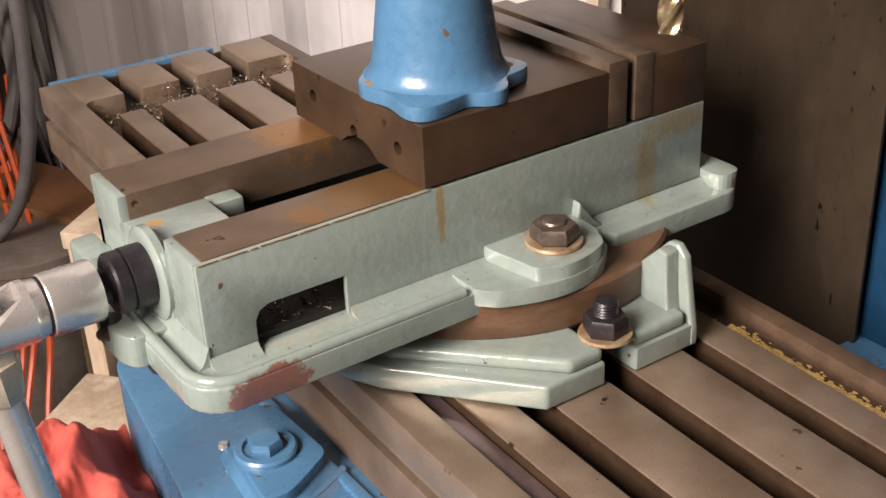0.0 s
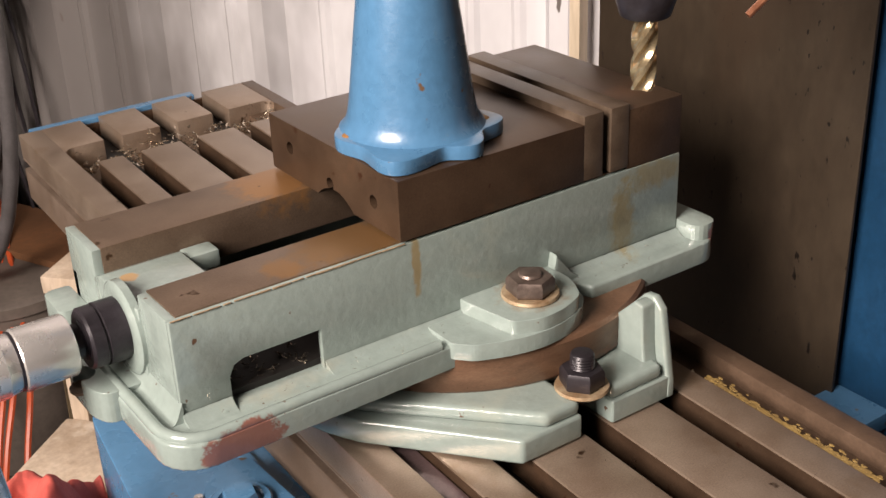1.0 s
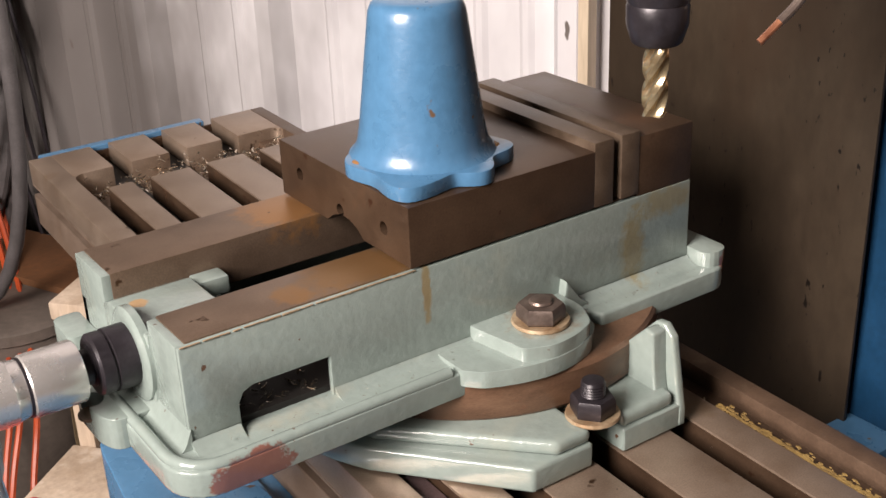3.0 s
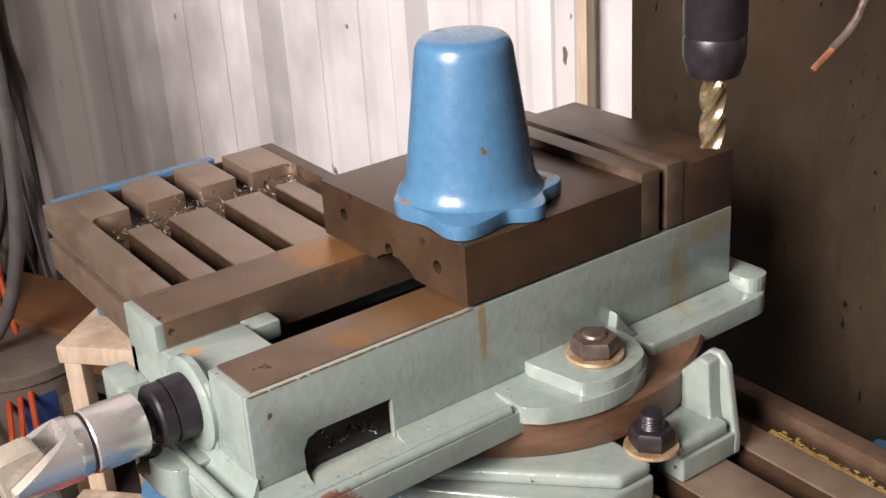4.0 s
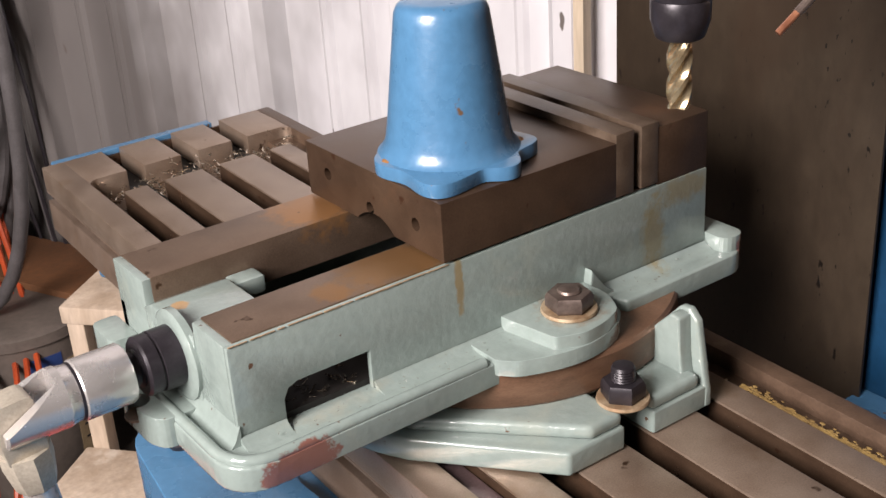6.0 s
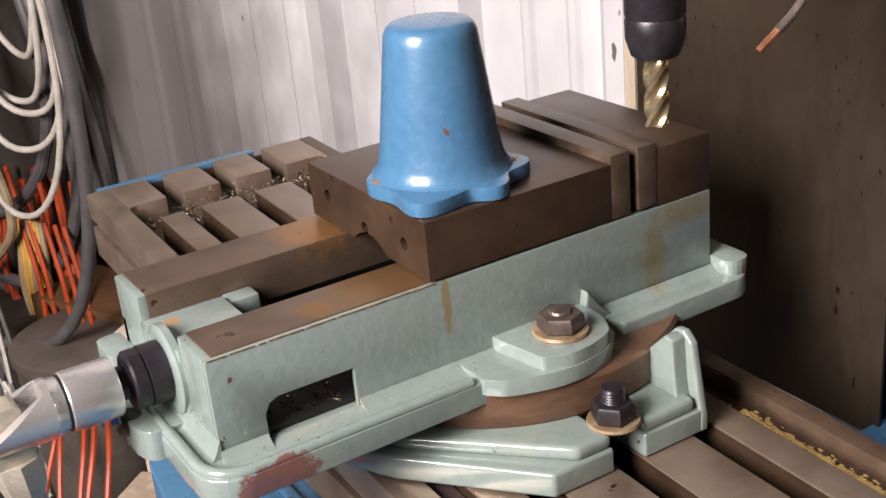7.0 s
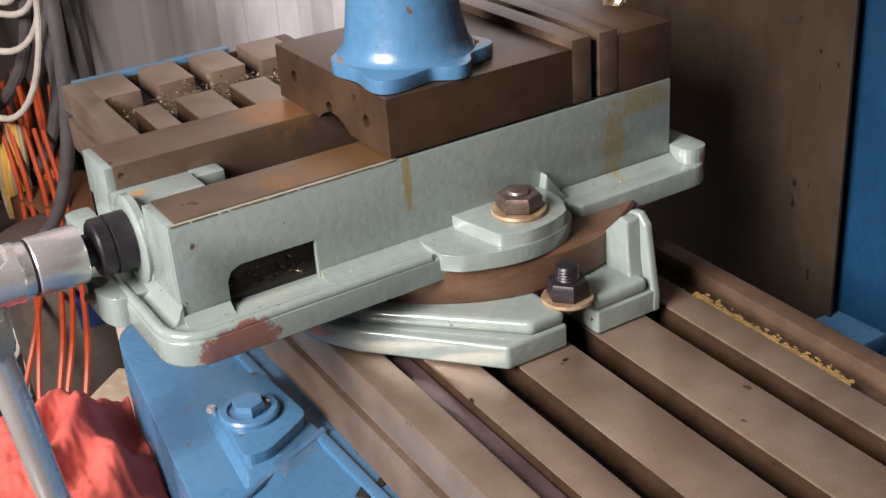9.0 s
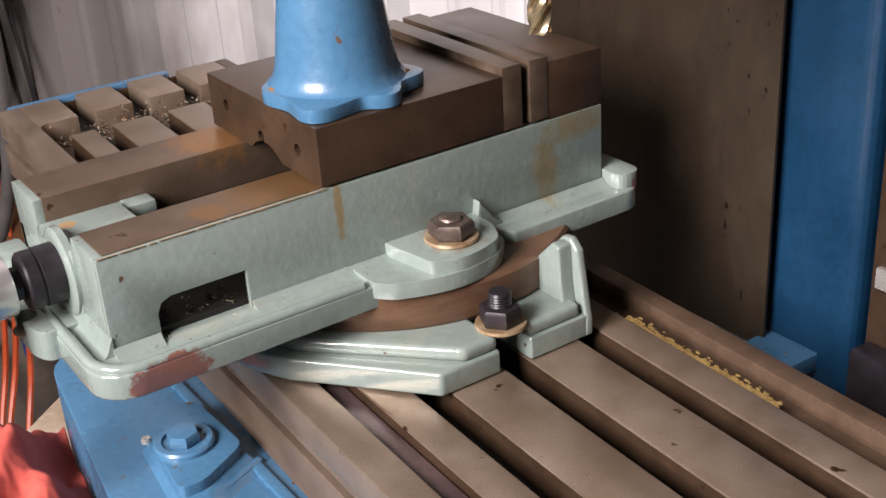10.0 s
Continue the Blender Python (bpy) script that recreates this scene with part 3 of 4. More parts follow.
wpart("groove_ring", lathe([(0.008, 0.0), (0.0192, 0.0), (0.0192, 0.002), (0.008, 0.002)], at(-0.0698, AX, AZ) @ ALONG_X, 40), BLACK, crank, "dark groove")
fork = wpart("fork_head", lathe([(0.004, 0.0), (0.0185, 0.0), (0.0203, 0.0015), (0.0203, 0.0395), (0.0195, 0.0405), (0.0185, 0.0468), (0.004, 0.0468)], at(-0.1165, AX, AZ) @ ALONG_X, 44), CHROME, crank)
cut(fork, [box(-0.15, -0.0815, AX - 0.0112, AX + 0.0112, AZ - 0.03, AZ + 0.03, 0),
           prism([(-0.0815, AZ + 0.03), (-0.0815, AZ + 0.0165), (-0.130, AZ - 0.013), (-0.130, AZ + 0.03)], AX - 0.03, AX + 0.03, 0, "y")])
PIN = -0.1068


def leaned(bm):
    """The grip hangs from the pin, leaning a little to the vise."""
    bm.transform(at(PIN, AX, AZ) @ Matrix.Rotation(radians(-5.5), 4, "Y") @ at(-PIN, -AX, -AZ))
    return bm


wpart("block", leaned(prism(rounded([(PIN - 0.014, 0.013 + AZ, 0.007), (PIN + 0.013, 0.013 + AZ, 0.007), (PIN + 0.012, AZ - 0.028, 0.002), (PIN - 0.013, AZ - 0.028, 0.002)], 4), AX - 0.0105, AX + 0.0105, 0.0015, "y")), BRASSY, crank, "cream-coloured oily steel block")
wpart("grip_neck", leaned(lathe([(0.004, -0.026), (0.0158, -0.026), (0.0160, -0.034), (0.0130, -0.052), (0.0120, -0.054), (0.004, -0.054)], at(PIN, AX, AZ) @ Matrix.Rotation(radians(45), 4, "Z"), 8)), BRASSY, crank, "oily tapered steel neck")
wpart("grip_rod", leaned(lathe([(0.003, -0.24), (0.0095, -0.238), (0.0103, -0.235), (0.0103, -0.053), (0.003, -0.053)], at(PIN, AX, AZ), 32)), CHROME, crank, "polished steel rod")

# the whole screw end is a little slimmer
SLIM = at(-0.003, AX, AZ + 0.001) @ Matrix.Diagonal((0.92, 0.88, 0.88, 1)) @ at(0.003, -AX, -AZ)
for ob in [*crank.children_recursive, *[c for c in vise.children if c.name in ("screw_collar", "screw_end")]]:
    ob.data.transform(SLIM)

# ---- blue cast cover on the moving jaw ----
cup = thing("cast_cover", (0.190, 0.053, 0.160), "blue enamelled conical cast cover with lobed flange, on the jaw", "machine cover")
KX, KY = 0.190, 0.053


def lobed(z0, z1):
    pts = []
    for i in range(120):
        a = 2 * math.pi * i / 120
        d = math.atan2(math.sin(a - radians(-134)), math.cos(a - radians(-134)))
        r = 0.0465 + 0.0022 * math.cos(6 * d + 0.4) + 0.0115 * math.exp(-(d / 0.33) ** 2) - 0.0030 * math.exp(-((d - 0.62) / 0.16) ** 2) + 0.0030 * math.exp(-((d - 0.98) / 0.22) ** 2) + 0.0070 * math.exp(-((d - 1.85) / 0.26) ** 2) - 0.002 * math.exp(-((d - 1.42) / 0.16) ** 2)
        pts.append((KX - 0.002 + r * math.cos(a), KY - 0.004 + r * math.sin(a)))
    return prism(pts, z0, z1, 0.0018)


fl_ob = wpart("lobed_flange", lobed(0.1605, 0.1695), BLUE, cup)


def slot_cutter(x, y, turn):
    pts = [(0.0040 * math.cos(a) + (0.0025 if math.cos(a) > 0 else -0.0025), 0.0034 * math.sin(a)) for a in [2 * math.pi * k / 20 for k in range(20)]]
    bm = prism(pts, 0.155, 0.18, 0)
    bm.transform(at(x, y, 0) @ Matrix.Rotation(turn, 4, "Z"))
    return bm


cut(fl_ob, [slot_cutter(0.2260, 0.0325, 0.9), slot_cutter(0.205, 0.094, 0.2)])
for x, y in ((0.1495, 0.0590), (0.2260, 0.0325)):
    wpart("rusty_hole", lathe([(0.0005, 0.0), (0.0062, 0.0), (0.0062, 0.0084), (0.0040, 0.0096), (0.0005, 0.0096)], at(x, y, 0.1606), 20), RUST, fl_ob, "rust in the bolt slot")
cone = [(0.0450, 0.1690), (0.0436, 0.1702), (0.0418, 0.1722), (0.0402, 0.1752), (0.0392, 0.1785)]
cone += [(0.0388 - 0.0096 * k / 8, 0.1785 + 0.0725 * k / 8) for k in range(1, 9)]
cone += [(0.0285, 0.2555), (0.0268, 0.2592), (0.0240, 0.2615), (0.019, 0.2625), (0.006, 0.263)]
wpart("cone", lathe(cone, at(KX, KY, 0), 64), BLUE, cup)

# ---- spindle with end mill ----
spindle = thing("spindle", (0.2455, -0.09, 0.5), "black collet chuck with an end mill in it", "milling spindle")
wpart("collet_chuck", lathe([(0.007, 0.2505), (0.0120, 0.2505), (0.0132, 0.2515), (0.0160, 0.2605), (0.0162, 0.27), (0.0155, 0.2715), (0.0162, 0.273), (0.0162, 0.30), (0.017, 0.302), (0.017, 0.36), (0.03, 0.365), (0.03, 0.55)], at(0.244, -0.087, 0.0025), 40), BLACK, spindle, "black steel collet chuck")


def end_mill(cx, cy, z0, z1, r):
    bm = bmesh.new()
    rows, n, m = [], 48, 32
    for j in range(n + 1):
        z = z0 + (z1 - z0) * j / n
        tw = 2 * math.pi * 0.62 * (z - z0) / (z1 - z0)
        ring = []
        for i in range(m):
            a = 2 * math.pi * i / m
            flute = (a * 4 / (2 * math.pi)) % 1
            rr = r * (1 - 0.36 * max(0.0, math.sin(math.pi * min(1, flute / 0.75))) ** 0.8 * (1 if flute < 0.75 else 0))
            ring.append(bm.verts.new((cx + rr * math.cos(a + tw), cy + rr * math.sin(a + tw), z)))
        rows.append(ring)
    for a, b in zip(rows, rows[1:]):
        for i in range(m):
            bm.faces.new((a[i], a[(i + 1) % m], b[(i + 1) % m], b[i]))
    bm.faces.new(rows[0])
    bm.faces.new(rows[-1])
    return bm


wpart("end_mill", end_mill(0.244, -0.087, 0.2145, 0.2555, 0.0068), GOLD, spindle, "gold-coloured four-flute end mill")

# ---- steel sheet and blue column behind the table ----
tagged(part("steel_sheet", box(0.480, 0.4832, -0.058, 0.207, -0.095, 0.75, 0.0008), SHEET), "brown stained steel sheet standing behind the table", "steel sheet")
column = thing("machine_column", (0.54, -0.1, FLOOR), "dark blue enamelled machine column", "machine column")
wpart("column", prism(rounded([(0.4935, -0.040, 0.004), (0.4935, -0.128, 0.012), (0.60, -0.131, 0.01), (0.70, 0.10, 0.01), (0.60, 0.10, 0.01)], 4), FLOOR, 1.2, 0.001), BLUE_DEEP, column)
wpart("foot_bracket", box(0.462, 0.50, -0.10, -0.052, -0.10, -0.085, 0.002), BLUE, column, "blue bracket at the column's foot")

knee = thing("knee_slide", (0.55, -0.2, FLOOR), "brown oily machine slide beside the blue column", "machine slide")
wpart("slide", box(0.500, 0.60, -0.34, -0.134, FLOOR, 0.55, 0.004), JAW, knee)
wpart("scale_strip", box(0.494, 0.4998, -0.30, -0.142, -0.012, 0.004, 0.001), CHROME, knee, "pale metal strip")
wpart("clamp_block", box(0.478, 0.4998, -0.30, -0.138, -0.10, -0.058, 0.003), BLACK, knee, "grey clamp block")
# ---- blue saddle below the table's front ----
saddle = thing("saddle_casting", (0.05, 0, -0.4), "blue enamelled saddle casting below the table", "machine casting")
wpart("casting", prism(rounded([(-0.09, -0.60, 0.01), (0.114, -0.60, 0), (0.114, 0.262, 0.03), (0.020, 0.262, 0.035)], 6), FLOOR + 0.001, -0.070, 0.006, "z", 3), BLUE, saddle)
wpart("raised_strip", box(0.080, 0.088, -0.55, 0.225, -0.072, -0.0665, 0.0015), BLUE, saddle)


def frustum(low, high, z0, z1, bev):
    bm = bmesh.new()
    a = [bm.verts.new((x, y, z0)) for x, y in low]
    b = [bm.verts.new((x, y, z1)) for x, y in high]
    bm.faces.new(a)
    bm.faces.new(b)
    for i in range(len(a)):
        j = (i + 1) % len(a)
        bm.faces.new((a[i], a[j], b[j], b[i]))
    bmesh.ops.recalc_face_normals(bm, faces=bm.faces)
    return bevelled(bm, bev, 3)


cap = wpart("bearing_cap", frustum([(0.019, -0.002), (0.046, -0.001), (0.090, 0.020), (0.088, 0.118), (0.058, 0.118), (0.030, 0.092)], [(0.025, 0.010), (0.044, 0.010), (0.083, 0.031), (0.081, 0.110), (0.061, 0.110), (0.034, 0.088)], -0.0705, -0.062, 0.002), BLUE, saddle)
plate = wpart("cap_plate", prism(rounded([(0.027, 0.014, 0.006), (0.044, 0.013, 0.006), (0.081, 0.034, 0.008), (0.078, 0.104, 0.012), (0.060, 0.107, 0.010), (0.036, 0.086, 0.010)], 4), -0.0625, -0.054, 0.002, seg=3), BLUE, saddle)
BX, BY = 0.050, 0.058
wpart("bolt_seat", lathe([(0.004, 0.0), (0.0205, 0.0), (0.0205, 0.0035), (0.0190, 0.0050), (0.0150, 0.0050), (0.0140, 0.0030), (0.004, 0.0030)], at(BX, BY, -0.0545), 36), BLUE, plate)
wpart("cap_bolt", hex_nut(BX, BY, -0.0515, -0.0435, 0.0115, 0.3), BLUE, plate)
wpart("cap_screw", lathe([(0.001, 0.004), (0.0030, 0.0035), (0.0036, 0.002), (0.0036, 0.0)], at(0.0345, 0.0895, -0.0625), 14), CHROME, plate, "small bright screw")
wpart("casting_ridge", sweep([(0.012, -0.006, -0.0695), (0.030, 0.0025, -0.068), (0.056, 0.0135, -0.0675), (0.088, 0.028, -0.068)], 0.0032, 10), BLUE, saddle)
wpart("grease_scar", prism([(0.072, -0.045), (0.083, -0.036), (0.090, -0.041), (0.096, -0.036), (0.093, -0.046), (0.084, -0.047), (0.078, -0.052)], -0.0702, -0.0688, 0.0004), HOLE, saddle, "black oily scar in the paint")
wpart("ledge", box(-0.20, 0.004, 0.0, 0.30, FLOOR + 0.001, -0.155, 0.006), BLACK, saddle, "dark iron ledge")
wpart("lever_knob", lathe([(0.002, 0.0), (0.009, 0.001), (0.011, 0.006), (0.009, 0.012), (0.004, 0.015)], at(0.045, 0.215, -0.0715), 20), BLACK, saddle, "black knob")

# ---- red rag ----


def rag():
    bm = bmesh.new()
    nu, nv = 90, 90
    grid = []
    for i in range(nu + 1):
        row = []
        for j in range(nv + 1):
            u, v = i / nu, j / nv
            y = 0.055 + 0.200 * v - 0.05 * (u - 0.5) * (1 - v)
            x = -0.003 + 0.14 * (y - 0.1) - (0.125 - 0.02 * v) * (1 - u)
            ed = min(u, v, 1 - v)
            h = -0.128 + 0.040 * math.sin(2.2 * u + 0.9) * math.sin(2.4 * v + 0.35)
            h += 0.016 * (abs(math.sin(5.2 * u + 3.4 * v + 0.8 * math.sin(6 * v))) - 0.5) * (0.4 + 0.6 * v) + 0.007 * math.sin(13 * u + 7 * v + 1.5 * math.sin(4 * v)) * (0.5 + 0.5 * v) - 0.006 * math.sin(15 * v - 9 * u + 1.6 * math.sin(5 * u))
            h += 0.012 * noise.noise((u * 2.6, v * 2.6, 0.3)) + 0.006 * noise.noise((u * 7, v * 7, 1.3)) + 0.0015 * noise.noise((u * 25, v * 25, 2.3))
            h -= 0.020 * max(0, (0.16 - v) / 0.16) ** 1.5 + 0.02 * max(0, 0.08 - ed) / 0.08
            y += 0.012 * noise.noise((u * 3, 5.0, v))
            row.append(bm.verts.new((x, y, max(h, -0.153))))
        grid.append(row)
    for i in range(nu):
        for j in range(nv):
            bm.faces.new((grid[i][j], grid[i + 1][j], grid[i + 1][j + 1], grid[i][j + 1]))
    return bm


rag_ob = tagged(part("rag", rag(), RAG), "crumpled red cotton rag on the machine's ledge", "rag")
thick = rag_ob.modifiers.new("thickness", "SOLIDIFY")
thick.thickness = 0.0015

# ---- coolant line over the table ----
line = thing("coolant_line", (0.324, -0.09, 0.24), "thin grey coolant line with a copper tip", "coolant line")
wpart("tip", sweep([(0.300, -0.106, 0.2465), (0.311, -0.110, 0.257)], 0.0021, 10), COPPER, line, "bright copper tip")
wpart("tube", sweep(spline([(0.3105, -0.1098, 0.2565), (0.320, -0.113, 0.266), (0.328, -0.115, 0.28), (0.345, -0.118, 0.33), (0.40, -0.12, 0.5)], 6), 0.0026, 10), NUTM, line)

# ---- timber strips at the wall's edge ----
for q, w in ((-0.300, 0.016), (-0.200, 0.016)):
    bm = box(WALL_N - 0.06, WALL_N - 0.03, q - w / 2, q + w / 2, FLOOR, CEIL - 0.02, 0.001)
    bm.transform(ROOM)
    tagged(part("timber_strip", bm, TIMBER), "narrow pale timber strip upright against the wall", "timber strip", group="timber strips")

# ---- cables on the wall ----


def rp(n, q, z):
    return ROOM @ Vector((n, q, z))


def hank(q0, q1, top, bottom, n0, sag=0.0, pinch=0.25):
    """A hanging loop, from one side over the low point and back up."""
    c, w = (q0 + q1) / 2, (q1 - q0) / 2
    pts = []
    for k in range(29):
        a = math.pi * (k / 28)
        up = math.sin(a)
        z = bottom + (top - bottom) * (1 - up) ** 1.15
        pts.append(rp(n0 + 0.012 * math.sin(3 * a + sag), c - w * math.cos(a) * (1 - pinch * (1 - up) ** 2), z))
    return pts


white = thing("white_cable", rp(1.06, -1.65, 0.1), "coiled white cable hanging on the wall", "cable")
for k, (q0, q1, bot) in enumerate(((-1.760, -1.362, -0.402), (-1.712, -1.350, -0.265), (-1.675, -1.365, -0.197), (-1.715, -1.410, -0.181), (-1.650, -1.425, -0.09))):
    wpart("loop", sweep(hank(q0, q1, 0.25, bot, 1.02 + 0.012 * k, k), 0.0066, 10), WIRE, white)
grey = thing("grey_hose", rp(1.08, -1.6, 0.1), "thick grey rubber hose coiled on the wall", "hose")
for k, (q0, q1, bot) in enumerate(((-2.25, -1.405, -0.455), (-2.15, -1.380, -0.645), (-2.05, -1.40, -0.69), (-2.10, -1.36, -0.60))):
    wpart("loop", sweep(hank(q0, q1, 0.3, bot, 1.08 + 0.02 * (k % 3), 2 * k, 0.55), 0.0135, 10), HOSE, grey)
wpart("loop", sweep(hank(-1.85, -1.075, 0.45, -0.60, 0.86, 1.5), 0.0125, 12), HOSE, grey)
orange = thing("orange_cord", rp(1.08, -1.8, -0.3), "orange extension cord hung in a long bundle", "cord")
rnd = random.Random(4)
for k in range(22):
    q = -1.95 + 0.42 * k / 21 + rnd.uniform(-0.012, 0.012)
    n0 = 1.10 + rnd.uniform(-0.03, 0.05)
    low = rnd.uniform(-0.82, -0.68)
    pts = [rp(n0, q, -0.36), rp(n0, q + rnd.uniform(-0.02, 0.02), -0.45), rp(n0 - 0.02, q + rnd.uniform(-0.02, 0.03), -0.6), rp(n0, q + rnd.uniform(-0.01, 0.10), low)]
    wpart("strand", sweep(spline(pts, 6), 0.0062, 7), ORANGE, orange)
for k in range(5):
    q = -1.22 + 0.03 * k + rnd.uniform(-0.012, 0.012)
    w = rnd.uniform(-0.04, 0.04)
    pts = [rp(1.06, q - 0.42, -0.44), rp(1.00, q - 0.32, -0.56), rp(0.86, q - 0.14, -0.615), rp(0.75, q + w * 0.5 - 0.02, -0.66), rp(0.68, q + 0.02 + w, -0.75), rp(0.62, q + 0.05 + 1.6 * w, -0.87), rp(0.58, q + 0.08 + 2 * w, FLOOR + 0.012 + 0.003 * k)]
    wpart("strand", sweep(spline(pts, 7), 0.0055, 7), ORANGE, orange)
pts = [rp(0.55 + 0.10 * math.sin(a), -1.37 + 0.12 * math.cos(a), -0.74 - 0.05 * math.sin(a) - 0.012 * a) for a in [0.35 * k for k in range(19)]]
wpart("strand", sweep(pts, 0.0055, 7), ORANGE, orange)
yellow = thing("yellow_cord", rp(1.04, -1.72, -0.5), "yellow cord tied in a thick hank", "cord")
for k in range(9):
    q = -1.655 + 0.010 * k
    pts = [rp(1.06, q - 0.01, -0.44), rp(1.05, q, -0.50), rp(1.03 + 0.004 * (k % 3), q + 0.01, -0.60), rp(1.04, q + 0.03 + 0.004 * k, -0.78)]
    wpart("strand", sweep(spline(pts, 6), 0.0065, 7), YELLOW if k % 4 else TANC, yellow)
tan = thing("tan_cord", rp(1.05, -1.75, 0.0), "tan rope looped over the cables", "rope")
wpart("tail", sweep(spline([rp(1.02, -1.68, 0.1), rp(1.02, -1.67, -0.10), rp(1.02, -1.65, -0.225), rp(1.02, -1.62, -0.35), rp(1.02, -1.615, -0.40), rp(1.02, -1.64, -0.47), rp(1.02, -1.75, -0.55), rp(1.02, -1.88, -0.58)], 8), 0.010, 9), TANC, tan)
dark = thing("dark_cable", rp(1.1, -1.42, 0.1), "thin dark cables hanging beside the hoses", "cable")
for k in range(6):
    q = -1.60 + 0.026 * k
    pts = [rp(1.16, q - 0.05, 0.35), rp(1.15, q, -0.05), rp(1.14, q + 0.03 + rnd.uniform(-0.02, 0.02), -0.30), rp(1.15, q + rnd.uniform(0.0, 0.07), -0.62)]
    wpart("strand", sweep(spline(pts, 6), 0.004, 6), BLACK if k % 3 else HOSE, dark)
frayed = thing("grey_cable", rp(0.85, -1.6, -0.5), "loose bunch of thin grey cable", "cable")
for k in range(16):
    q = -1.70 + rnd.uniform(0, 0.20)
    pts = [rp(0.86, q, -0.45), rp(0.84, q + rnd.uniform(-0.03, 0.06), -0.62), rp(0.82, q + rnd.uniform(0.0, 0.12), -0.78), rp(0.80, q + rnd.uniform(-0.05, 0.2), FLOOR + 0.01 + 0.004 * k)]
    wpart("strand", sweep(spline(pts, 6), 0.005, 6), HOSE if k % 3 else WIRE, frayed)

# dark backing, added to blacken the gaps between the cables
bm = box(1.17, 1.20, -2.5, -1.60, FLOOR, 1.2, 0.002)
bm.transform(ROOM)
tagged(part("dark_board", bm, DARKW), "dark board added behind the hanging cables to blacken their gaps", "board")

# ---- stool, pail and shelf below ----
stool = thing("step_stool", (0.25, 0.93, FLOOR), "weathered pine step stool below the table", "step stool")
SM = at(0.189, 0.966, 0) @ Matrix.Rotation(math.atan2(-0.147, 0.125), 4, "Z")


def stool_part(name, x0, x1, y0, y1, z0, z1, label=""):
    bm = box(x0, x1, y0, y1, z0, z1, 0.003)
    bm.transform(SM)
    wpart(name, bm, WOOD, stool, label)


stool_part("top_board", -0.005, 0.30, -0.003, 0.16, -0.326, -0.300)
for x in (0.0, 0.27):
    for y in (0.0, 0.13):
        stool_part("leg", x, x + 0.026, y, y + 0.026, FLOOR, -0.3262)
stool_part("brace", 0.10, 0.145, 0.07, 0.09, -0.60, -0.3262, "dark slanting brace")
stool_part("step", -0.008, 0.30, -0.16, -0.002, -0.545, -0.525)
for x in (0.0, 0.27):
    stool_part("step_leg", x, x + 0.026, -0.15, -0.124, FLOOR, -0.5452)

PX, PY, PZ = 0.28, 1.596, FLOOR + 0.001
pail = thing("pail", (PX, PY, FLOOR), "off-white plastic pail with paper labels on the floor", "pail")
PR, PH = 0.122, 0.345


def pail_r(z):
    return PR + 0.045 * z


tub = wpart("pail_body", lathe([(0.02, 0.0), (PR - 0.004, 0.0), (PR, 0.006), (pail_r(PH), PH), (pail_r(PH) + 0.006, PH + 0.002), (pail_r(PH) + 0.006, PH + 0.022), (pail_r(PH), PH + 0.026), (0.02, PH + 0.024)], at(PX, PY, PZ), 48), PAIL, pail)


def pail_patch(name, a0, a1, z0, z1, lift, m, label):
    """A curved paper label on the pail."""
    bm = bmesh.new()
    rows = []
    for k in range(9):
        a = radians(a0 + (a1 - a0) * k / 8)
        rows.append([bm.verts.new((PX + (pail_r(z) + e) * math.cos(a), PY + (pail_r(z) + e) * math.sin(a), PZ + z)) for z, e in ((z0, -0.001), (z0, lift), (z1, lift), (z1, -0.001))])
    for p, q in zip(rows, rows[1:]):
        for i in range(4):
            bm.faces.new((p[i], p[(i + 1) % 4], q[(i + 1) % 4], q[i]))
    bm.faces.new(rows[0])
    bm.faces.new(rows[-1])
    return wpart(name, bm, m, tub, label)


pail_patch("blue_label", 255, 281, 0.235, 0.320, 0.0010, LABELB, "blue paper label")
pail_patch("paper_label", 285, 335, 0.070, 0.300, 0.0010, TANC, "stained paper label with rows of print")
for k in range(4):
    pail_patch("print_bar", 290, 304 + 5 * (k % 3), 0.120 + 0.028 * k, 0.124 + 0.028 * k, 0.0020, BLACK, "dark bar of print")

# blue clamp lying on the stool
clamp = thing("hand_clamp", (0.27, 0.99, -0.299), "small blue hand clamp lying on the stool", "clamp")
wpart("clamp_arm", sweep(spline([(0.268, 1.010, -0.290), (0.280, 0.990, -0.285), (0.290, 0.968, -0.287), (0.296, 0.945, -0.289)], 6), 0.010, 10), BLUE, clamp)
wpart("clamp_knob", lathe([(0.002, -0.019), (0.015, -0.017), (0.018, -0.004), (0.013, 0.010), (0.002, 0.013)], at(0.288, 0.938, -0.281), 18), BLUE_DEEP, clamp, "dark blue knob")

bm = box(0.98, 1.15, -1.56, -1.13, -0.645, -0.565, 0.003)
bm.transform(ROOM)
tagged(part("carton", bm, CARTON), "orange-brown cardboard carton on the shelf", "carton")
shelf = thing("shelf_unit", rp(1.08, -1.4, FLOOR), "dark timber shelf by the wall", "shelf")
bm = box(0.96, 1.17, -1.9, -0.9, -0.668, -0.648, 0.002)
bm.transform(ROOM)
wpart("board", bm, DARKW, shelf)
for q in (-1.885, -0.93):
    bm = box(1.10, 1.16, q, q + 0.03, FLOOR, -0.6682, 0.002)
    bm.transform(ROOM)
    wpart("post", bm, DARKW, shelf)

# ---- chips, grease and small dirt on the machine ----
rnd = random.Random(11)


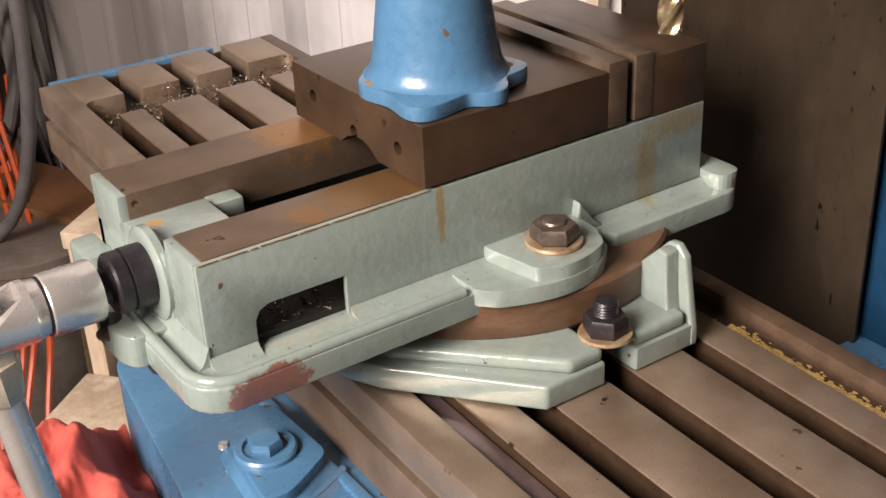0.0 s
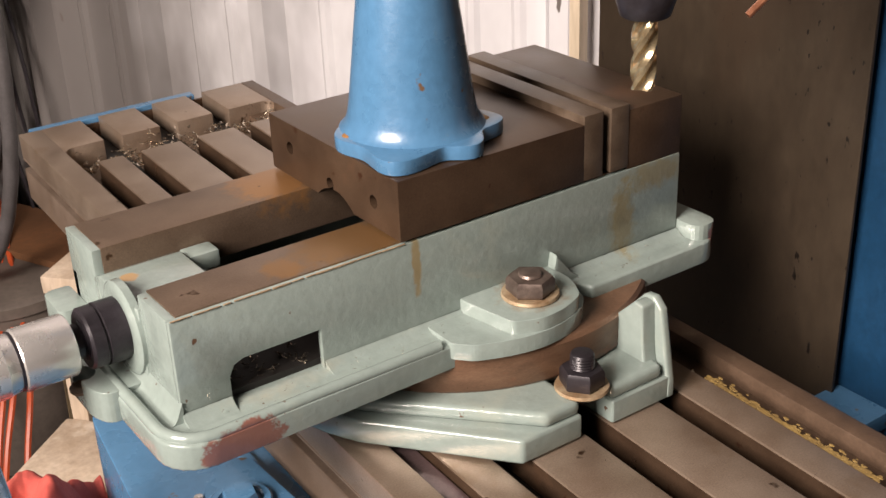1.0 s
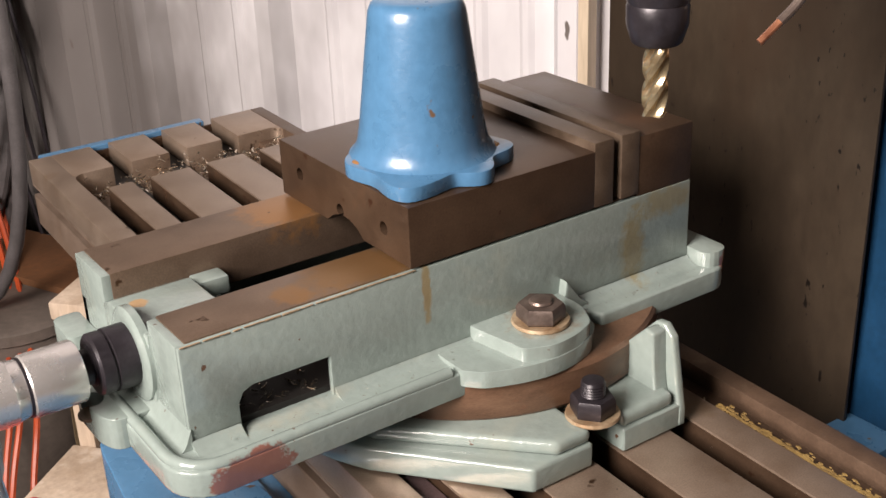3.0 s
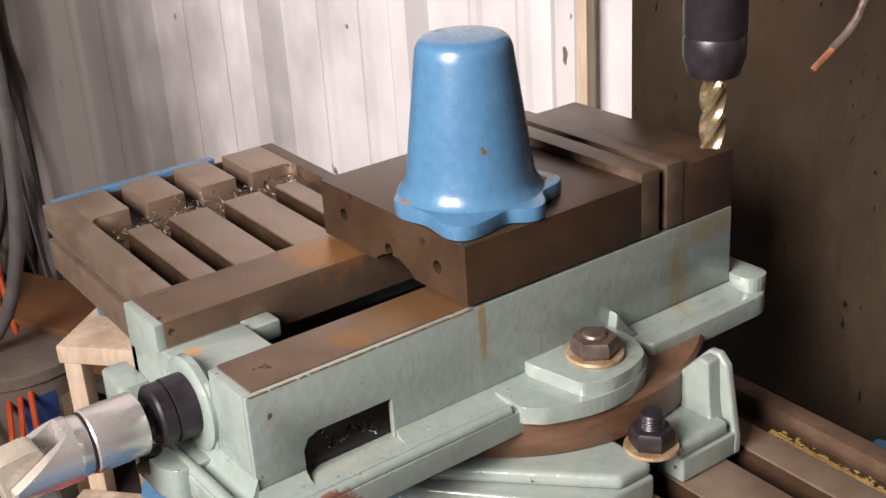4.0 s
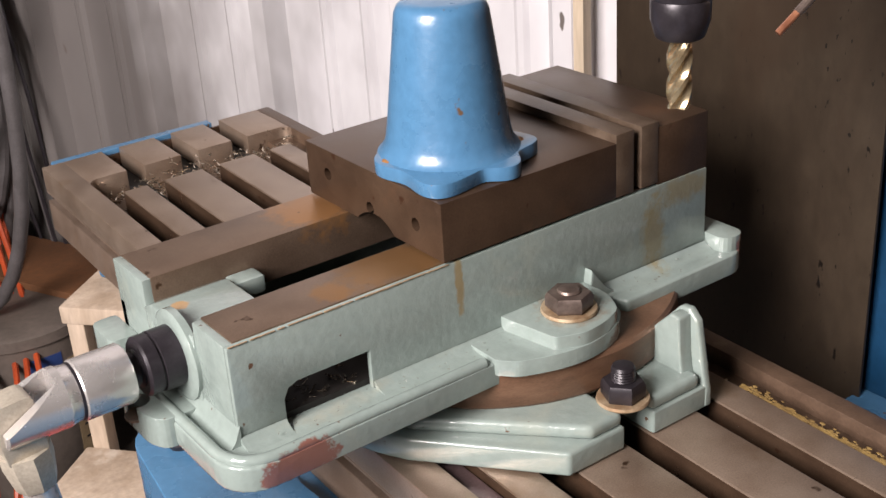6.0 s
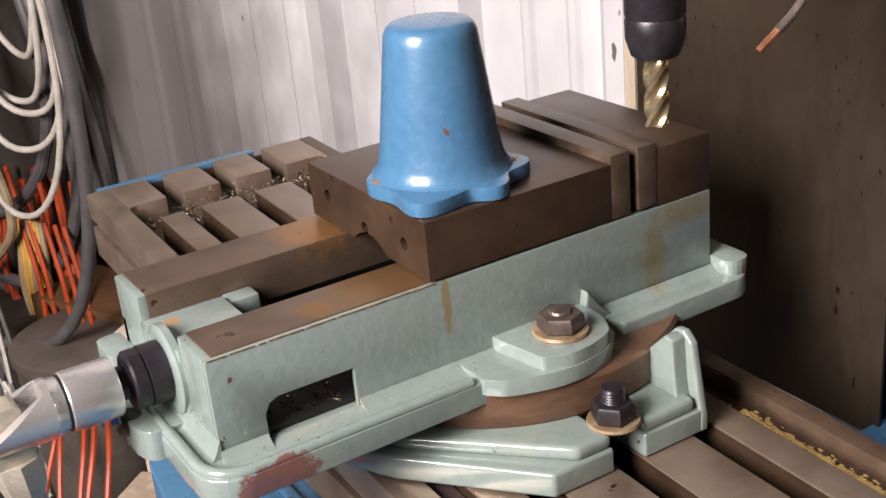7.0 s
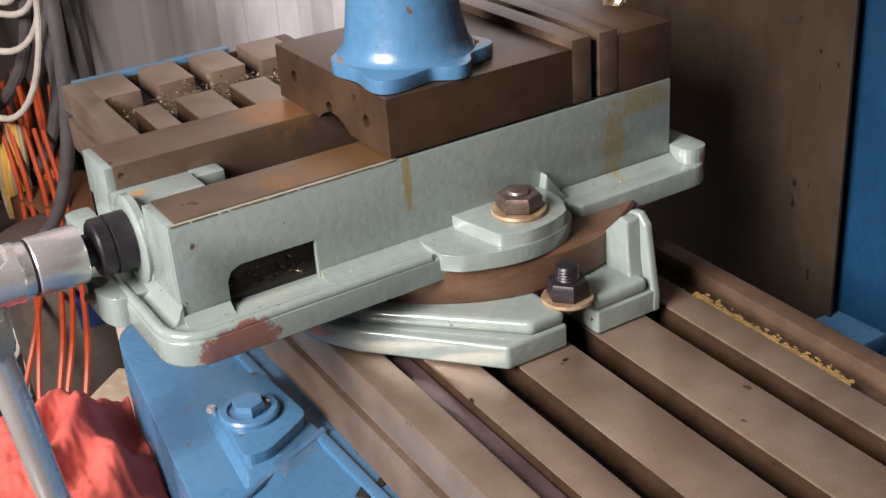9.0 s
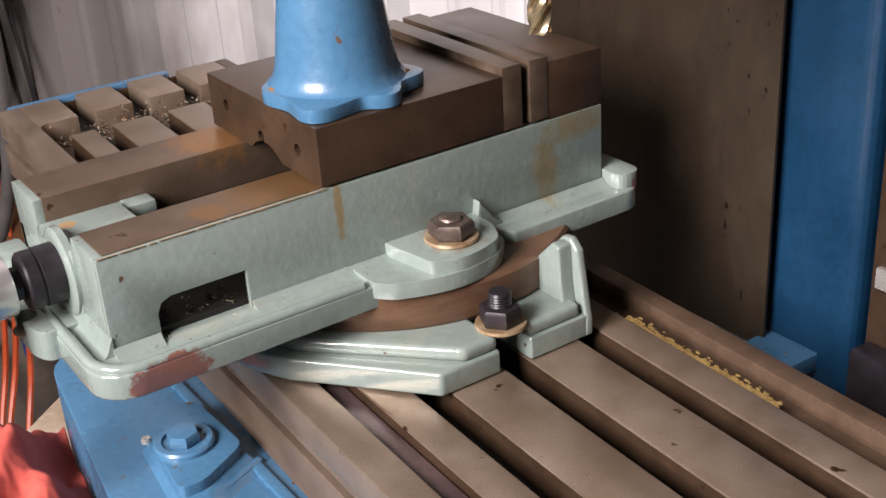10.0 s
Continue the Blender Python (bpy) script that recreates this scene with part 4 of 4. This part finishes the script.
def chip(bm, p, size):
    """One curled sliver of swarf."""
    a, b = rnd.uniform(0, 6.3), rnd.uniform(-0.6, 0.6)
    d = Vector((math.cos(a) * math.cos(b), math.sin(a) * math.cos(b), math.sin(b)))
    u = d.orthogonal().normalized()
    w = d.cross(u)
    c = rnd.uniform(0.3, 0.8)
    prev = None
    for k in range(5):
        t = k / 4 - 0.5
        q = p + d * size * t + u * size * c * (t * t - 0.1)
        e = w * size * 0.16 * (1 - abs(t))
        row = (bm.verts.new(q - e), bm.verts.new(q + e + u * size * 0.05), bm.verts.new(q + u * size * 0.12))
        if prev:
            for m in range(3):
                bm.faces.new((prev[m], prev[(m + 1) % 3], row[(m + 1) % 3], row[m]))
        prev = row


bm = bmesh.new()
for k in range(520):
    x, y = rnd.uniform(0.128, 0.345), rnd.gauss(0.580, 0.013)
    if CH0 + 0.003 < y < CH1 - 0.003:
        chip(bm, Vector((x + SKEW * y, y, DEEP + abs(rnd.gauss(0.0, 0.009)))), rnd.uniform(0.003, 0.010))
for k in range(240):
    a, b = SLOTS[k % 4]
    y = rnd.choice((rnd.uniform(0.40, 0.56), rnd.uniform(-0.35, -0.05)))
    chip(bm, Vector((rnd.uniform(a + 0.001, b - 0.001) + SKEW * y, y, DEEP + 0.002)), rnd.uniform(0.002, 0.005))
for k in range(60):
    y = rnd.uniform(-0.09, 0.0)
    chip(bm, Vector((rnd.uniform(TROUGH[0], TROUGH[0] + 0.012) + SKEW * y, y, -0.011)), rnd.uniform(0.003, 0.010))
for k in range(40):
    chip(bm, Vector((rnd.uniform(0.034, 0.085), rnd.uniform(0.006, 0.03), 0.066)), rnd.uniform(0.002, 0.006))
for k in range(60):
    y = rnd.uniform(-0.4, -0.1)
    chip(bm, Vector((rnd.uniform(0.12, 0.32) + SKEW * y, y, 0.0006)), rnd.uniform(0.0008, 0.002))
for k in range(70):
    chip(bm, Vector((rnd.uniform(0.0, 0.36), rnd.uniform(-0.02, -0.001), 0.0638)), rnd.uniform(0.0008, 0.0022))
for k in range(26):
    chip(bm, Vector((rnd.uniform(0.15, 0.36), rnd.uniform(0.001, 0.15), 0.1608 if rnd.random() < 0.5 else 0.1606)), rnd.uniform(0.0007, 0.0016))
tagged(part("swarf", bm, SWARF, sm=False), "bright metal swarf lying in the slots", "swarf", kind="stuff")

bm = bmesh.new()
for k in range(900):
    y = -0.075 - 0.135 * rnd.random() ** 0.9
    r = rnd.uniform(0.0004, 0.0012)
    bmesh.ops.create_icosphere(bm, subdivisions=1, radius=r, matrix=at(TROUGH[0] + 0.001 + rnd.gauss(0, 0.0028) + SKEW * y, y, -0.0010) @ Matrix.Diagonal((1.0, 2.0, 0.5, 1)))
tagged(part("grease", bm, GREASE), "yellow grease smeared along the table's edge", "grease", kind="stuff")
wpart("slot_bar", skewed(box(SLOTS[0][0] + 0.001, SLOTS[0][1] - 0.001, -0.80, 0.02, DEEP, -0.0065, 0.003, 3)), SLOTBAR, table, "dark purple-brown steel bar in the slot")
